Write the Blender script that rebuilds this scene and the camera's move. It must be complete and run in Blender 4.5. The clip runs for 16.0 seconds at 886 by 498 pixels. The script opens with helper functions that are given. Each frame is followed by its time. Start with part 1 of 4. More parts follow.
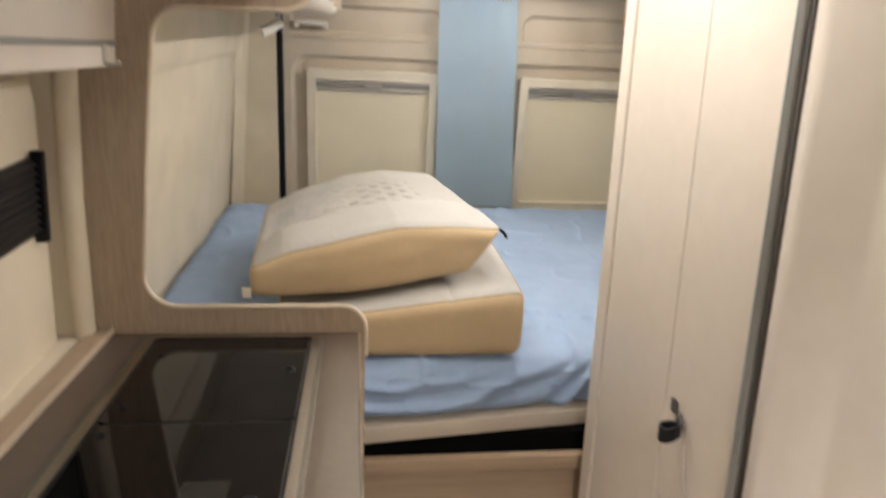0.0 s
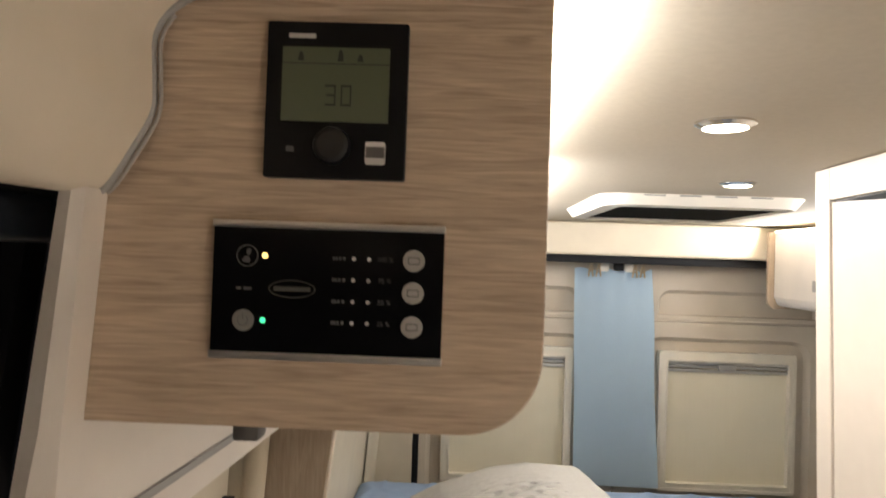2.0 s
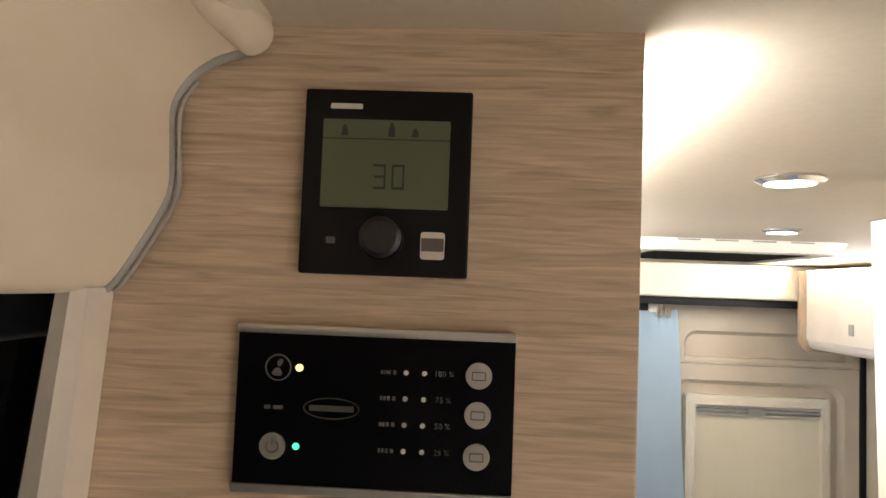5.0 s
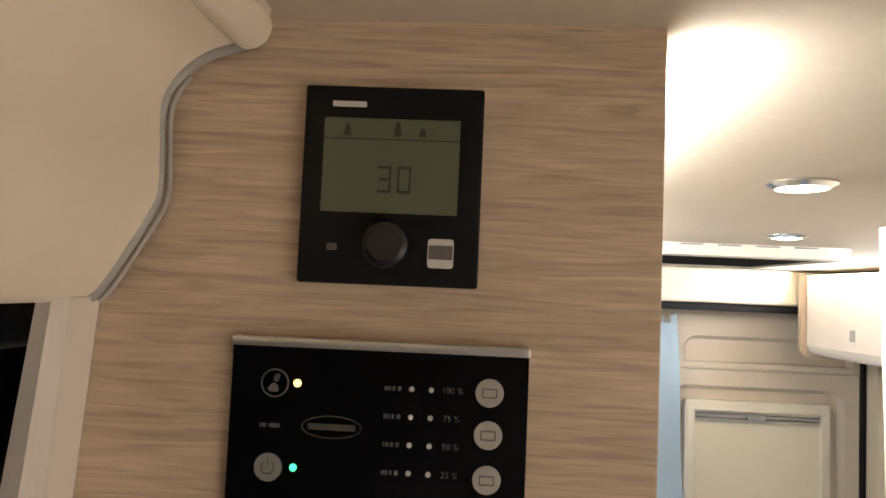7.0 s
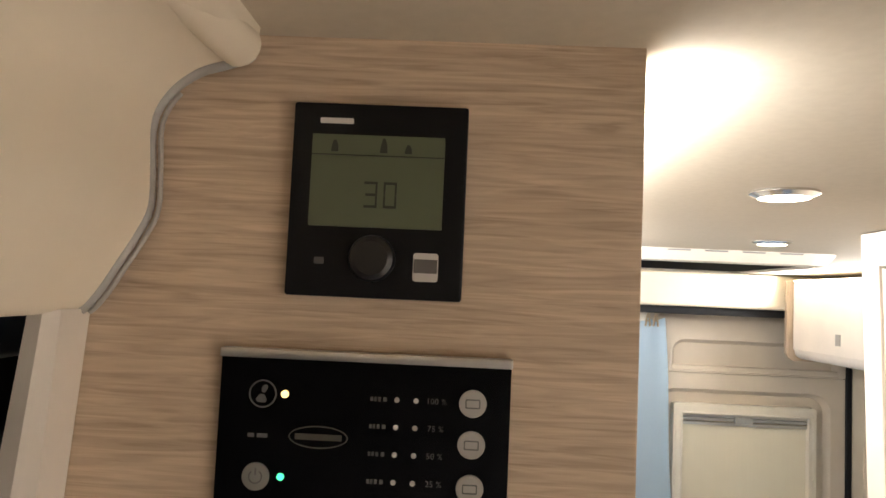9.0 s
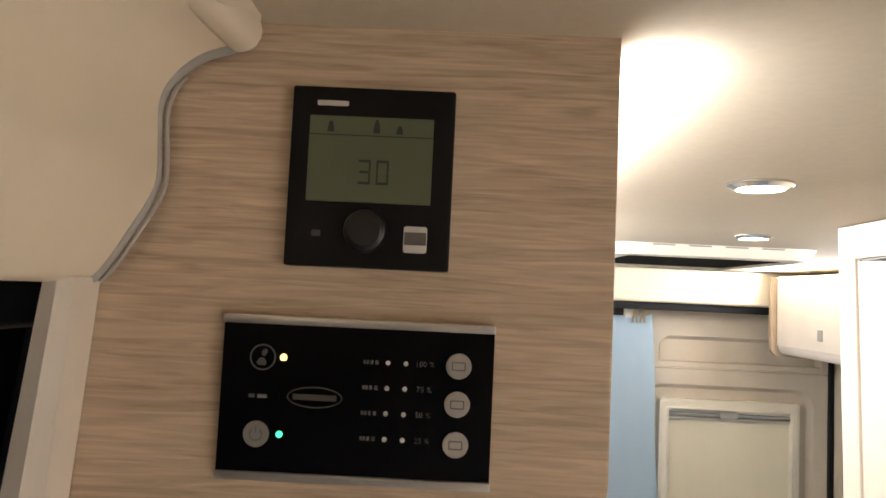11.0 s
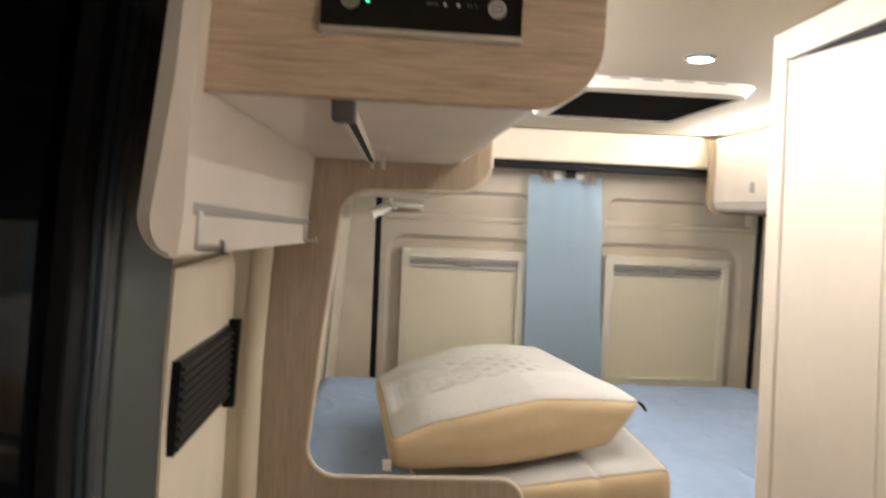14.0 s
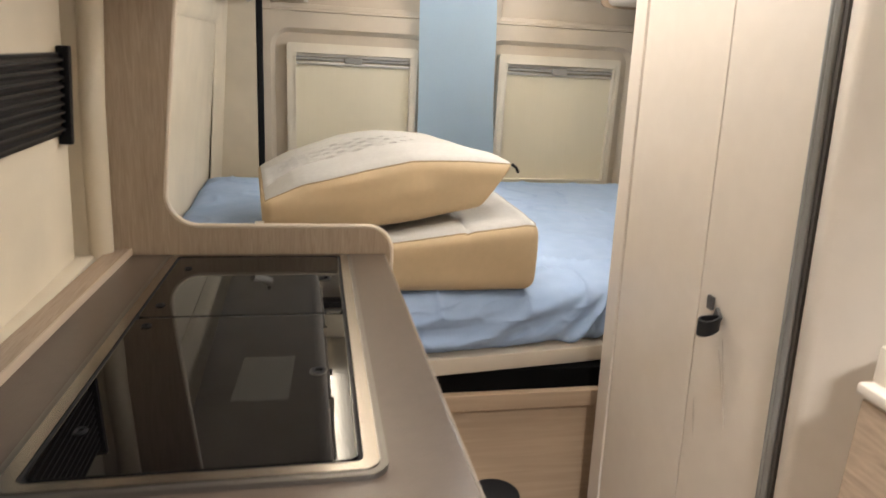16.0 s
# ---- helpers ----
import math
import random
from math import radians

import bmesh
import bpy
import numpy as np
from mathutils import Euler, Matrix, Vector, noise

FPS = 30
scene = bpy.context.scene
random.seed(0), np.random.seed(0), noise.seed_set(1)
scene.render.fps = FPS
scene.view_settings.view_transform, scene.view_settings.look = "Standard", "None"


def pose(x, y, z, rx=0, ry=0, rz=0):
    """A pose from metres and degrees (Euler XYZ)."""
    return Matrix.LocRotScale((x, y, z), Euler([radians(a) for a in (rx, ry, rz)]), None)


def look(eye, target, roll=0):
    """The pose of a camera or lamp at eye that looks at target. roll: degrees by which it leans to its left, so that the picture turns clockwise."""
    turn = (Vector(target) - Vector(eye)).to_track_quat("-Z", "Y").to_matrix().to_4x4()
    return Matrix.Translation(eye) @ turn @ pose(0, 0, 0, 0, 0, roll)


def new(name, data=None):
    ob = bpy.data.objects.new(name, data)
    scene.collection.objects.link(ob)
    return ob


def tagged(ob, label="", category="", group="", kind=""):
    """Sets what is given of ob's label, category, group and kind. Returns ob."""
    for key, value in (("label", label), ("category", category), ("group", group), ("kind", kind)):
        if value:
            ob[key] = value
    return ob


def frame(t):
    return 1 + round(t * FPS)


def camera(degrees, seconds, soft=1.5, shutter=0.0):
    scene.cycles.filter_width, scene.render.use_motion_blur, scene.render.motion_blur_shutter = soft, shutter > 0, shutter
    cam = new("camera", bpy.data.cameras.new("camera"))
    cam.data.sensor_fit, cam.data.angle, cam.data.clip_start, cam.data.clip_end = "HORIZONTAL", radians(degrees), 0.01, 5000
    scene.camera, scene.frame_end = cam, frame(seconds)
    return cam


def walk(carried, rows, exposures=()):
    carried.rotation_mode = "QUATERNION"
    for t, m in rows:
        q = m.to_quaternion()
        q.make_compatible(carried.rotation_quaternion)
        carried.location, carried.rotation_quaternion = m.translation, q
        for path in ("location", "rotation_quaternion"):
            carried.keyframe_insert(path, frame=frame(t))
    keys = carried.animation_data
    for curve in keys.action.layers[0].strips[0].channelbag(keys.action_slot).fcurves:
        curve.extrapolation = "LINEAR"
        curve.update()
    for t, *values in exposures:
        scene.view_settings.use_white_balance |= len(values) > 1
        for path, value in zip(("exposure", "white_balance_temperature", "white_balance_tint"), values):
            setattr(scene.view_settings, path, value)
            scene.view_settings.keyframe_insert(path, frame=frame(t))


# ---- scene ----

# camera: seconds, place, yaw to the left, pitch up, lean to the left
cam = camera(66.1, 16.0, soft=1.5, shutter=0.5)
ROWS = [
    (0, 0.245, -0.000, 1.487, -8.08, -17.88, 3.02),
    (0.5, 0.220, 0.003, 1.541, -2.66, -12.22, 2.12),
    (1, 0.166, 0.037, 1.581, -0.08, -6.83, 1.97),
    (1.5, 0.143, 0.046, 1.622, 0.81, -2.25, 2.09),
    (2, 0.119, 0.055, 1.649, 1.53, 0.96, 1.95),
    (2.5, 0.103, 0.085, 1.667, 1.95, 2.54, 2.03),
    (3, 0.093, 0.108, 1.678, 2.23, 2.82, 2.04),
    (3.5, 0.086, 0.110, 1.687, 2.47, 2.92, 2.18),
    (4, 0.087, 0.112, 1.691, 2.55, 3.05, 2.13),
    (6.5, 0.082, 0.137, 1.689, 2.43, 3.41, 2.28),
    (7, 0.080, 0.141, 1.694, 2.29, 3.45, 2.44),
    (7.5, 0.086, 0.141, 1.695, 2.11, 3.56, 2.30),
    (8, 0.084, 0.142, 1.695, 1.94, 3.55, 2.43),
    (8.5, 0.084, 0.136, 1.697, 1.71, 3.75, 2.38),
    (9, 0.083, 0.133, 1.699, 1.54, 3.70, 2.53),
    (11.5, 0.087, 0.090, 1.670, 0.51, 3.76, 2.60),
    (12, 0.097, 0.062, 1.630, 0.31, 3.77, 2.56),
    (12.5, 0.119, 0.031, 1.595, 0.10, 3.66, 2.60),
    (13, 0.130, 0.007, 1.556, 0.13, 3.07, 2.42),
    (13.5, 0.076, -0.007, 1.519, 0.55, 0.56, 2.59),
    (14, 0.028, -0.015, 1.470, -4.10, -3.20, 2.57),
    (14.5, 0.075, -0.019, 1.445, -9.24, -8.95, 2.69),
    (15, 0.139, -0.003, 1.411, -11.51, -13.95, 2.92),
    (15.5, 0.158, -0.007, 1.374, -11.71, -16.03, 3.18),
    (16, 0.112, -0.025, 1.307, -12.31, -16.17, 3.22),
]


def aimed(x, y, z, yaw, pitch, lean):
    a, p = radians(yaw), radians(pitch)
    way = Vector((-math.sin(a) * math.cos(p), math.cos(a) * math.cos(p), math.sin(p)))
    return look((x, y, z), Vector((x, y, z)) + way, lean)


walk(cam, [(t, aimed(*r)) for t, *r in ROWS], exposures=[(0.0, 0.27), (0.5, 0.02), (1.0, -0.12), (1.5, -0.04), (2.0, 0.08), (3.0, 0.28), (4.0, 0.40), (9.0, 0.45), (11.5, 0.36), (12.5, 0.2), (13.5, 0.26), (14.0, 0.26), (14.5, 0.16), (15.0, 0.12), (15.5, 0.20), (16.0, 0.45)])

# ---------------------------------------------------------------- light
CEIL = 1.823
world = bpy.data.worlds.new("night")
world.use_nodes = True
world.node_tree.nodes["Background"].inputs[0].default_value = (0.30, 0.36, 0.48, 1)
world.node_tree.nodes["Background"].inputs[1].default_value = 0.6
scene.world = world
WARM = (1.0, 0.985, 0.98)


def spot_lamp(x, y, watts, cone):
    d = bpy.data.lights.new("spot_light", "SPOT")
    d.energy, d.color, d.spot_size, d.spot_blend, d.shadow_soft_size = watts, WARM, radians(cone), 0.8, 0.03 if cone > 150 else 0.07
    o = new("spot_light", d)
    o.location = (x, y, CEIL - 0.022)
    return o


def strip_lamp(x, y, z, length, aim, watts):
    d = bpy.data.lights.new("strip_light", "AREA")
    d.energy, d.color, d.shape, d.size, d.size_y = watts, WARM, "RECTANGLE", length, 0.01
    o = new("strip_light", d)
    o.matrix_world = look((x, y, z), (x + aim[0], y, z + aim[1])) @ pose(0, 0, 0)
    return o


SPOTS = [(0.426, 0.866), (0.664, 1.420), (0.52, -0.20), (0.58, -0.80), (0.35, -0.80)]
for sx, sy in SPOTS:
    spot_lamp(sx, sy, *((6.0, 165) if sy > 0 else (84.0, 128)))

# ---------------------------------------------------------------- materials


def material(name, base, rough=0.5, metal=0.0, second=None, scale=(8, 8, 8), detail=4.0, bump=0.0, bump_scale=200.0,
             stretch=None, coat=0.0, emit=None, glow=0.0, spec=0.5, wander=0.0, lo=0.35, hi=0.65, stain=0.06):
    """Two scales of variation: a stretched grain from base to second, a large faint mottling, and a fine relief."""
    m = bpy.data.materials.new(name)
    m.use_nodes = True
    n, l = m.node_tree.nodes, m.node_tree.links
    b = n["Principled BSDF"]
    b.inputs["Roughness"].default_value = rough
    b.inputs["Metallic"].default_value = metal
    b.inputs["Coat Weight"].default_value = coat
    b.inputs["Specular IOR Level"].default_value = spec
    co = n.new("ShaderNodeTexCoord")
    second = second or tuple(c * 0.92 for c in base)
    mp = n.new("ShaderNodeMapping")
    mp.inputs["Scale"].default_value = stretch or (1, 1, 1)
    l.new(co.outputs["Object"], mp.inputs["Vector"])
    gr = n.new("ShaderNodeTexNoise")
    gr.inputs["Scale"].default_value, gr.inputs["Detail"].default_value = scale[0], detail
    gr.inputs["Distortion"].default_value = wander
    l.new(mp.outputs["Vector"], gr.inputs["Vector"])
    ramp = n.new("ShaderNodeMapRange")
    ramp.inputs["From Min"].default_value, ramp.inputs["From Max"].default_value = lo, hi
    l.new(gr.outputs["Fac"], ramp.inputs["Value"])
    mix = n.new("ShaderNodeMix")
    mix.data_type = "RGBA"
    mix.inputs["A"].default_value, mix.inputs["B"].default_value = (*base, 1), (*second, 1)
    l.new(ramp.outputs["Result"], mix.inputs["Factor"])
    big = n.new("ShaderNodeTexNoise")
    big.inputs["Scale"].default_value, big.inputs["Detail"].default_value = 3.1, 3.0
    l.new(co.outputs["Object"], big.inputs["Vector"])
    br = n.new("ShaderNodeMapRange")
    br.inputs["From Min"].default_value, br.inputs["From Max"].default_value = 0.3, 0.7
    br.inputs["To Min"].default_value, br.inputs["To Max"].default_value = 1.0 - stain, 1.0 + stain
    l.new(big.outputs["Fac"], br.inputs["Value"])
    mul = n.new("ShaderNodeVectorMath")
    mul.operation = "SCALE"
    l.new(mix.outputs["Result"], mul.inputs[0])
    l.new(br.outputs["Result"], mul.inputs["Scale"])
    l.new(mul.outputs["Vector"], b.inputs["Base Color"])
    if bump:
        fine = n.new("ShaderNodeTexNoise")
        fine.inputs["Scale"].default_value, fine.inputs["Detail"].default_value = bump_scale, 3.0
        l.new(mp.outputs["Vector"], fine.inputs["Vector"])
        bn = n.new("ShaderNodeBump")
        bn.inputs["Strength"].default_value, bn.inputs["Distance"].default_value = bump, 0.002
        l.new(fine.outputs["Fac"], bn.inputs["Height"])
        l.new(bn.outputs["Normal"], b.inputs["Normal"])
    if emit:
        b.inputs["Emission Color"].default_value = (*emit, 1)
        b.inputs["Emission Strength"].default_value = glow
    return m




def veneer(name, light, dark, stretch, rough=0.5, pores=0.26):
    """Oak veneer: slow wandering bands, long fibres and short dark pores along one direction."""
    m = bpy.data.materials.new(name)
    m.use_nodes = True
    n, l = m.node_tree.nodes, m.node_tree.links
    b = n["Principled BSDF"]
    co = n.new("ShaderNodeTexCoord")

    def layer(wide, scale, detail, bend, lo, hi):
        mp = n.new("ShaderNodeMapping")
        mp.inputs["Scale"].default_value = [1.0 if c == 1 else c * wide for c in stretch]
        l.new(co.outputs["Object"], mp.inputs["Vector"])
        t = n.new("ShaderNodeTexNoise")
        t.inputs["Scale"].default_value, t.inputs["Detail"].default_value = scale, detail
        t.inputs["Distortion"].default_value = bend
        l.new(mp.outputs["Vector"], t.inputs["Vector"])
        r = n.new("ShaderNodeMapRange")
        r.inputs["From Min"].default_value, r.inputs["From Max"].default_value = lo, hi
        l.new(t.outputs["Fac"], r.inputs["Value"])
        return r.outputs["Result"]

    def math_node(op, a, c):
        x = n.new("ShaderNodeMath")
        x.operation = op
        for k, v in enumerate((a, c)):
            if isinstance(v, float):
                x.inputs[k].default_value = v
            else:
                l.new(v, x.inputs[k])
        return x.outputs[0]

    bands = layer(0.8, 5.0, 4.0, 1.2, 0.30, 0.70)
    fibres = layer(1.35, 14.0, 6.0, 1.4, 0.29, 0.71)
    fleck = layer(2.0, 20.0, 2.0, 0.8, 0.57, 0.75)
    fac = math_node("ADD", math_node("MULTIPLY", bands, 0.22), math_node("MULTIPLY", fibres, 0.62))
    fac = math_node("ADD", fac, math_node("MULTIPLY", fleck, pores))
    mix = n.new("ShaderNodeMix")
    mix.data_type = "RGBA"
    mix.inputs["A"].default_value, mix.inputs["B"].default_value = (*light, 1), (*dark, 1)
    l.new(fac, mix.inputs["Factor"])
    l.new(mix.outputs["Result"], b.inputs["Base Color"])
    gloss = math_node("ADD", math_node("MULTIPLY", fibres, 0.12), rough - 0.06)
    l.new(gloss, b.inputs["Roughness"])
    bn = n.new("ShaderNodeBump")
    bn.inputs["Strength"].default_value, bn.inputs["Distance"].default_value = 0.25, 0.0006
    bn.invert = True
    l.new(math_node("ADD", fleck, math_node("MULTIPLY", fibres, 0.4)), bn.inputs["Height"])
    l.new(bn.outputs["Normal"], b.inputs["Normal"])
    return m


OAK_H = veneer("oak_across", (0.645, 0.497, 0.365), (0.28, 0.204, 0.137), (1, 1, 12))
OAK_V = veneer("oak_upright", (0.45, 0.352, 0.255), (0.285, 0.212, 0.148), (13, 13, 1), pores=0.35)
OAK_Y = veneer("oak_along", (0.40, 0.30, 0.215), (0.275, 0.20, 0.138), (13, 1, 13), pores=0.35)
CAPOAK = material("oak_cap", (0.50, 0.40, 0.30), 0.5)
OAK_BED = material("oak_bed_panel", (0.42, 0.305, 0.205), 0.5, second=(0.37, 0.265, 0.175), scale=(5,), detail=7, stretch=(1, 1, 20), wander=0.6, bump=0.1, bump_scale=60)
EDGE = material("edge_band", (0.66, 0.56, 0.44), 0.45)
CREAM = material("cream_lining", (0.66, 0.58, 0.45), 0.6, bump=0.25, bump_scale=500, stain=0.03)
TRIM = material("beige_trim", (0.75, 0.665, 0.54), 0.5, bump=0.03, bump_scale=400, stain=0.03)
DOORGREY = material("rear_door_lining", (0.56, 0.485, 0.388), 0.6, bump=0.25, bump_scale=500, stain=0.03)
CEILING = material("ceiling_fabric", (0.54, 0.475, 0.375), 0.8, second=(0.515, 0.452, 0.355), scale=(120,), bump=0.05, bump_scale=300, stain=0.03)
WHITE = material("white_laminate", (0.73, 0.665, 0.595), 0.35, stain=0.02)
WARD = material("cream_laminate", (0.74, 0.665, 0.575), 0.35, second=(0.72, 0.645, 0.555), scale=(30,), stain=0.03, bump=0.05, bump_scale=90)
BLIND = material("blind_cloth", (0.70, 0.64, 0.495), 0.7, second=(0.69, 0.63, 0.485), scale=(6,), stretch=(30, 1, 1), stain=0.03)
WINFRAME = material("cream_plastic", (0.74, 0.68, 0.57), 0.4, stain=0.02)
PLASTIC = material("white_plastic", (0.80, 0.76, 0.68), 0.35, stain=0.02)
GREYP = material("grey_plastic", (0.30, 0.29, 0.27), 0.45)
CAPGREY = material("dark_grey_plastic", (0.10, 0.092, 0.085), 0.5)
FRAMEGREY = material("window_frame_grey", (0.034, 0.043, 0.056), 0.32)
SEAL = material("grey_seal", (0.33, 0.32, 0.305), 0.4)
# black for the roof hatch blind and for the painted shade under the bed frame
HATCH_HOLLOW = material("hatch_and_hollow_black", (0.004, 0.004, 0.004), 0.95, spec=0.05)
RUBBER = material("black_rubber", (0.008, 0.008, 0.009), 0.6, spec=0.2)
BLACK = material("black_plastic", (0.004, 0.004, 0.005), 0.4, spec=0.2, bump=0.1, bump_scale=900)
KNOBBLACK = material("satin_black_knob", (0.006, 0.006, 0.007), 0.3, spec=0.5)
GLOSS = material("black_front", (0.003, 0.003, 0.0035), 0.22, spec=0.2)
ALU = material("brushed_aluminium", (0.62, 0.60, 0.57), 0.35, 0.9, scale=(40,), stretch=(1, 60, 60))
STEEL = material("stainless_steel", (0.38, 0.35, 0.315), 0.24, 1.0, scale=(40,), stretch=(60, 2, 60))
# the hob steel again, darkened to paint the shade on the rim's outer slope
STEEL_SHADE = material("steel_slope_shade", (0.20, 0.185, 0.165), 0.35, 0.9)
HOBGLASS = material("dark_hob_glass", (0.004, 0.0035, 0.0035), 0.02, spec=0.4, stain=0.02)
GLASSEDGE = material("polished_glass_edge", (0.10, 0.095, 0.085), 0.15)
VENTPRINT = material("olive_print", (0.060, 0.057, 0.045), 0.5)
PROFILE = material("dark_grey_profile", (0.25, 0.243, 0.23), 0.38, second=(0.225, 0.218, 0.205), scale=(6,), stretch=(1, 1, 0.2))
VENTBLACK = material("ribbed_black_plastic", (0.014, 0.013, 0.012), 0.42, spec=0.45)
LOOP = material("loop_rubber", (0.009, 0.009, 0.010), 0.42, spec=0.35)
SEAM = material("seam_cord", (0.36, 0.275, 0.17), 0.8)
# darker laminate tone for scuffs, the painted strap shadow and the leaf gap shade
SCUFF_SHADE = material("scuff_and_shade", (0.56, 0.485, 0.405), 0.5)
WORKTOP = material("taupe_worktop", (0.088, 0.064, 0.048), 0.28, second=(0.080, 0.058, 0.043), scale=(60,), bump=0.1, bump_scale=300, stain=0.03)
WORKEDGE = material("worktop_edge", (0.24, 0.19, 0.145), 0.45)
SHEET = material("blue_sheet", (0.345, 0.460, 0.655), 0.85, second=(0.315, 0.428, 0.625), scale=(20,), bump=0.3, bump_scale=600, stain=0.06)
CURTAIN = material("light_blue_curtain", (0.62, 0.775, 0.91), 0.85, second=(0.60, 0.755, 0.89), scale=(300,), bump=0.3, bump_scale=900, stain=0.03)
KNIT = material("white_knit", (0.49, 0.48, 0.46), 0.95, second=(0.46, 0.45, 0.43), scale=(90,), bump=0.22, bump_scale=700, stain=0.06)
QUILT = material("quilted_knit", (0.49, 0.48, 0.46), 0.95, second=(0.44, 0.43, 0.41), scale=(60.0,), detail=3.0, bump=0.25, bump_scale=700, stain=0.06)
TAN = material("tan_upholstery", (0.585, 0.445, 0.275), 0.8, second=(0.565, 0.43, 0.265), scale=(60,), bump=0.10, bump_scale=900, stain=0.05)
DARKMETAL = material("door_panel_dark", (0.052, 0.066, 0.066), 0.38, stain=0.12)
NIGHT = material("night_glass", (0.002, 0.0025, 0.004), 0.08, spec=0.06)
CAB = material("dark_cab", (0.06, 0.06, 0.062), 0.6)
FLOOR = material("vinyl_floor", (0.16, 0.11, 0.07), 0.5, second=(0.11, 0.075, 0.05), scale=(8,), stretch=(14, 1, 1))
LAMPGLOW = material("lamp_glow", (0.9, 0.85, 0.75), 0.4, emit=(1.0, 0.9, 0.72), glow=25.0)
LEDGLOW = material("strip_glow", (0.9, 0.85, 0.75), 0.4, emit=(1.0, 0.86, 0.66), glow=6.0)
LCD = material("lcd_glass", (0.084, 0.100, 0.056), 0.3, stain=0.03)
LCDINK = material("lcd_ink", (0.02, 0.022, 0.016), 0.5)
PRINT = material("grey_print", (0.10, 0.098, 0.093), 0.5)
POWERGREY = material("dull_grey_button", (0.20, 0.195, 0.18), 0.5)
SILVER = material("silver_button", (0.36, 0.34, 0.315), 0.45)
DOT = material("pale_dot", (0.55, 0.53, 0.50), 0.4)
AMBER = material("amber_led", (0.9, 0.6, 0.2), 0.4, emit=(1.0, 0.62, 0.20), glow=2.2)
GREEN = material("green_led", (0.1, 0.8, 0.4), 0.4, emit=(0.06, 0.85, 0.36), glow=1.5)
CLIP = material("brass_clip", (0.62, 0.50, 0.35), 0.35, 0.9)
CHROME = material("chrome", (0.70, 0.68, 0.65), 0.15, 1.0)

# ---------------------------------------------------------------- mesh helpers


def link_mesh(name, bm, mat, smooth=False):
    bmesh.ops.recalc_face_normals(bm, faces=bm.faces)
    me = bpy.data.meshes.new(name)
    # broad flat faces keep their own normal beside a narrow rounded edge
    bm.edges.index_update()
    hard = []
    for e in bm.edges:
        if smooth and len(e.link_faces) == 2:
            small, large = sorted(f.calc_area() for f in e.link_faces)
            if large > 15 * small and len(bm.faces) < 400:
                hard.append(e.index)
    bm.to_mesh(me)
    bm.free()
    me.materials.append(mat)
    me.polygons.foreach_set("material_index", [0] * len(me.polygons))
    if smooth:
        for p in me.polygons:
            p.use_smooth = True
        me.set_sharp_from_angle(angle=radians(38))
        for i in hard:
            me.edges[i].use_edge_sharp = True
    return new(name, me)


def part(name, bm, mat, parent, label="", smooth=True):
    o = link_mesh(name, bm, mat, smooth)
    o.parent = parent
    at = parent.location if parent.parent is None else Vector((0, 0, 0))
    o.matrix_parent_inverse = Matrix.Translation(-at)
    if label:
        o["label"] = label
    return o


def thing(name, at, label, category, group="", kind=""):
    o = new(name)
    o.location = at
    o.empty_display_size = 0.05
    return tagged(o, label, category, group, kind)


def single(name, bm, mat, label, category, kind="", smooth=True):
    return tagged(link_mesh(name, bm, mat, smooth), label, category, "", kind)


def box(x0, x1, y0, y1, z0, z1, bevel=0.0, bm=None, seg=2):
    fresh = bmesh.new()
    bmesh.ops.create_cube(fresh, size=1.0)
    for v in fresh.verts:
        v.co = Vector(((x0 + x1) / 2 + v.co.x * (x1 - x0), (y0 + y1) / 2 + v.co.y * (y1 - y0), (z0 + z1) / 2 + v.co.z * (z1 - z0)))
    if bevel:
        bmesh.ops.bevel(fresh, geom=list(fresh.edges), offset=bevel, segments=seg, affect="EDGES", profile=0.6)
    return joined(bm, fresh)


def joined(bm, fresh):
    if bm is None:
        return fresh
    me = bpy.data.meshes.new("tmp")
    fresh.to_mesh(me)
    fresh.free()
    bm.from_mesh(me)
    bpy.data.meshes.remove(me)
    return bm


AXES = {"x": lambda u, v, d: Vector((d, u, v)), "y": lambda u, v, d: Vector((u, d, v)), "z": lambda u, v, d: Vector((u, v, d))}


def prism(outline, axis, a, b, bevel=0.0, bm=None):
    """An outline (u, v) drawn out along an axis from a to b."""
    fresh = bmesh.new()
    at = AXES[axis]
    lo = [fresh.verts.new(at(u, v, a)) for u, v in outline]
    hi = [fresh.verts.new(at(u, v, b)) for u, v in outline]
    n = len(outline)
    fresh.faces.new(lo)
    fresh.faces.new(hi[::-1])
    for i in range(n):
        fresh.faces.new((lo[i], hi[i], hi[(i + 1) % n], lo[(i + 1) % n]))
    bmesh.ops.recalc_face_normals(fresh, faces=fresh.faces)
    if bevel:
        rims = [e for e in fresh.edges if all(v in lo for v in e.verts) or all(v in hi for v in e.verts)]
        bmesh.ops.bevel(fresh, geom=rims, offset=bevel, segments=2, affect="EDGES", profile=0.6)
    return joined(bm, fresh)


def ring(outer, inner, axis, a, b, bm=None):
    """A frame between two outlines of the same count, from a to b."""
    fresh = bmesh.new()
    at = AXES[axis]
    rows = [[fresh.verts.new(at(u, v, d)) for u, v in o] for o, d in ((outer, a), (outer, b), (inner, b), (inner, a))]
    n = len(outer)
    for r in range(4):
        p, q = rows[r], rows[(r + 1) % 4]
        for i in range(n):
            fresh.faces.new((p[i], q[i], q[(i + 1) % n], p[(i + 1) % n]))
    bmesh.ops.recalc_face_normals(fresh, faces=fresh.faces)
    return joined(bm, fresh)


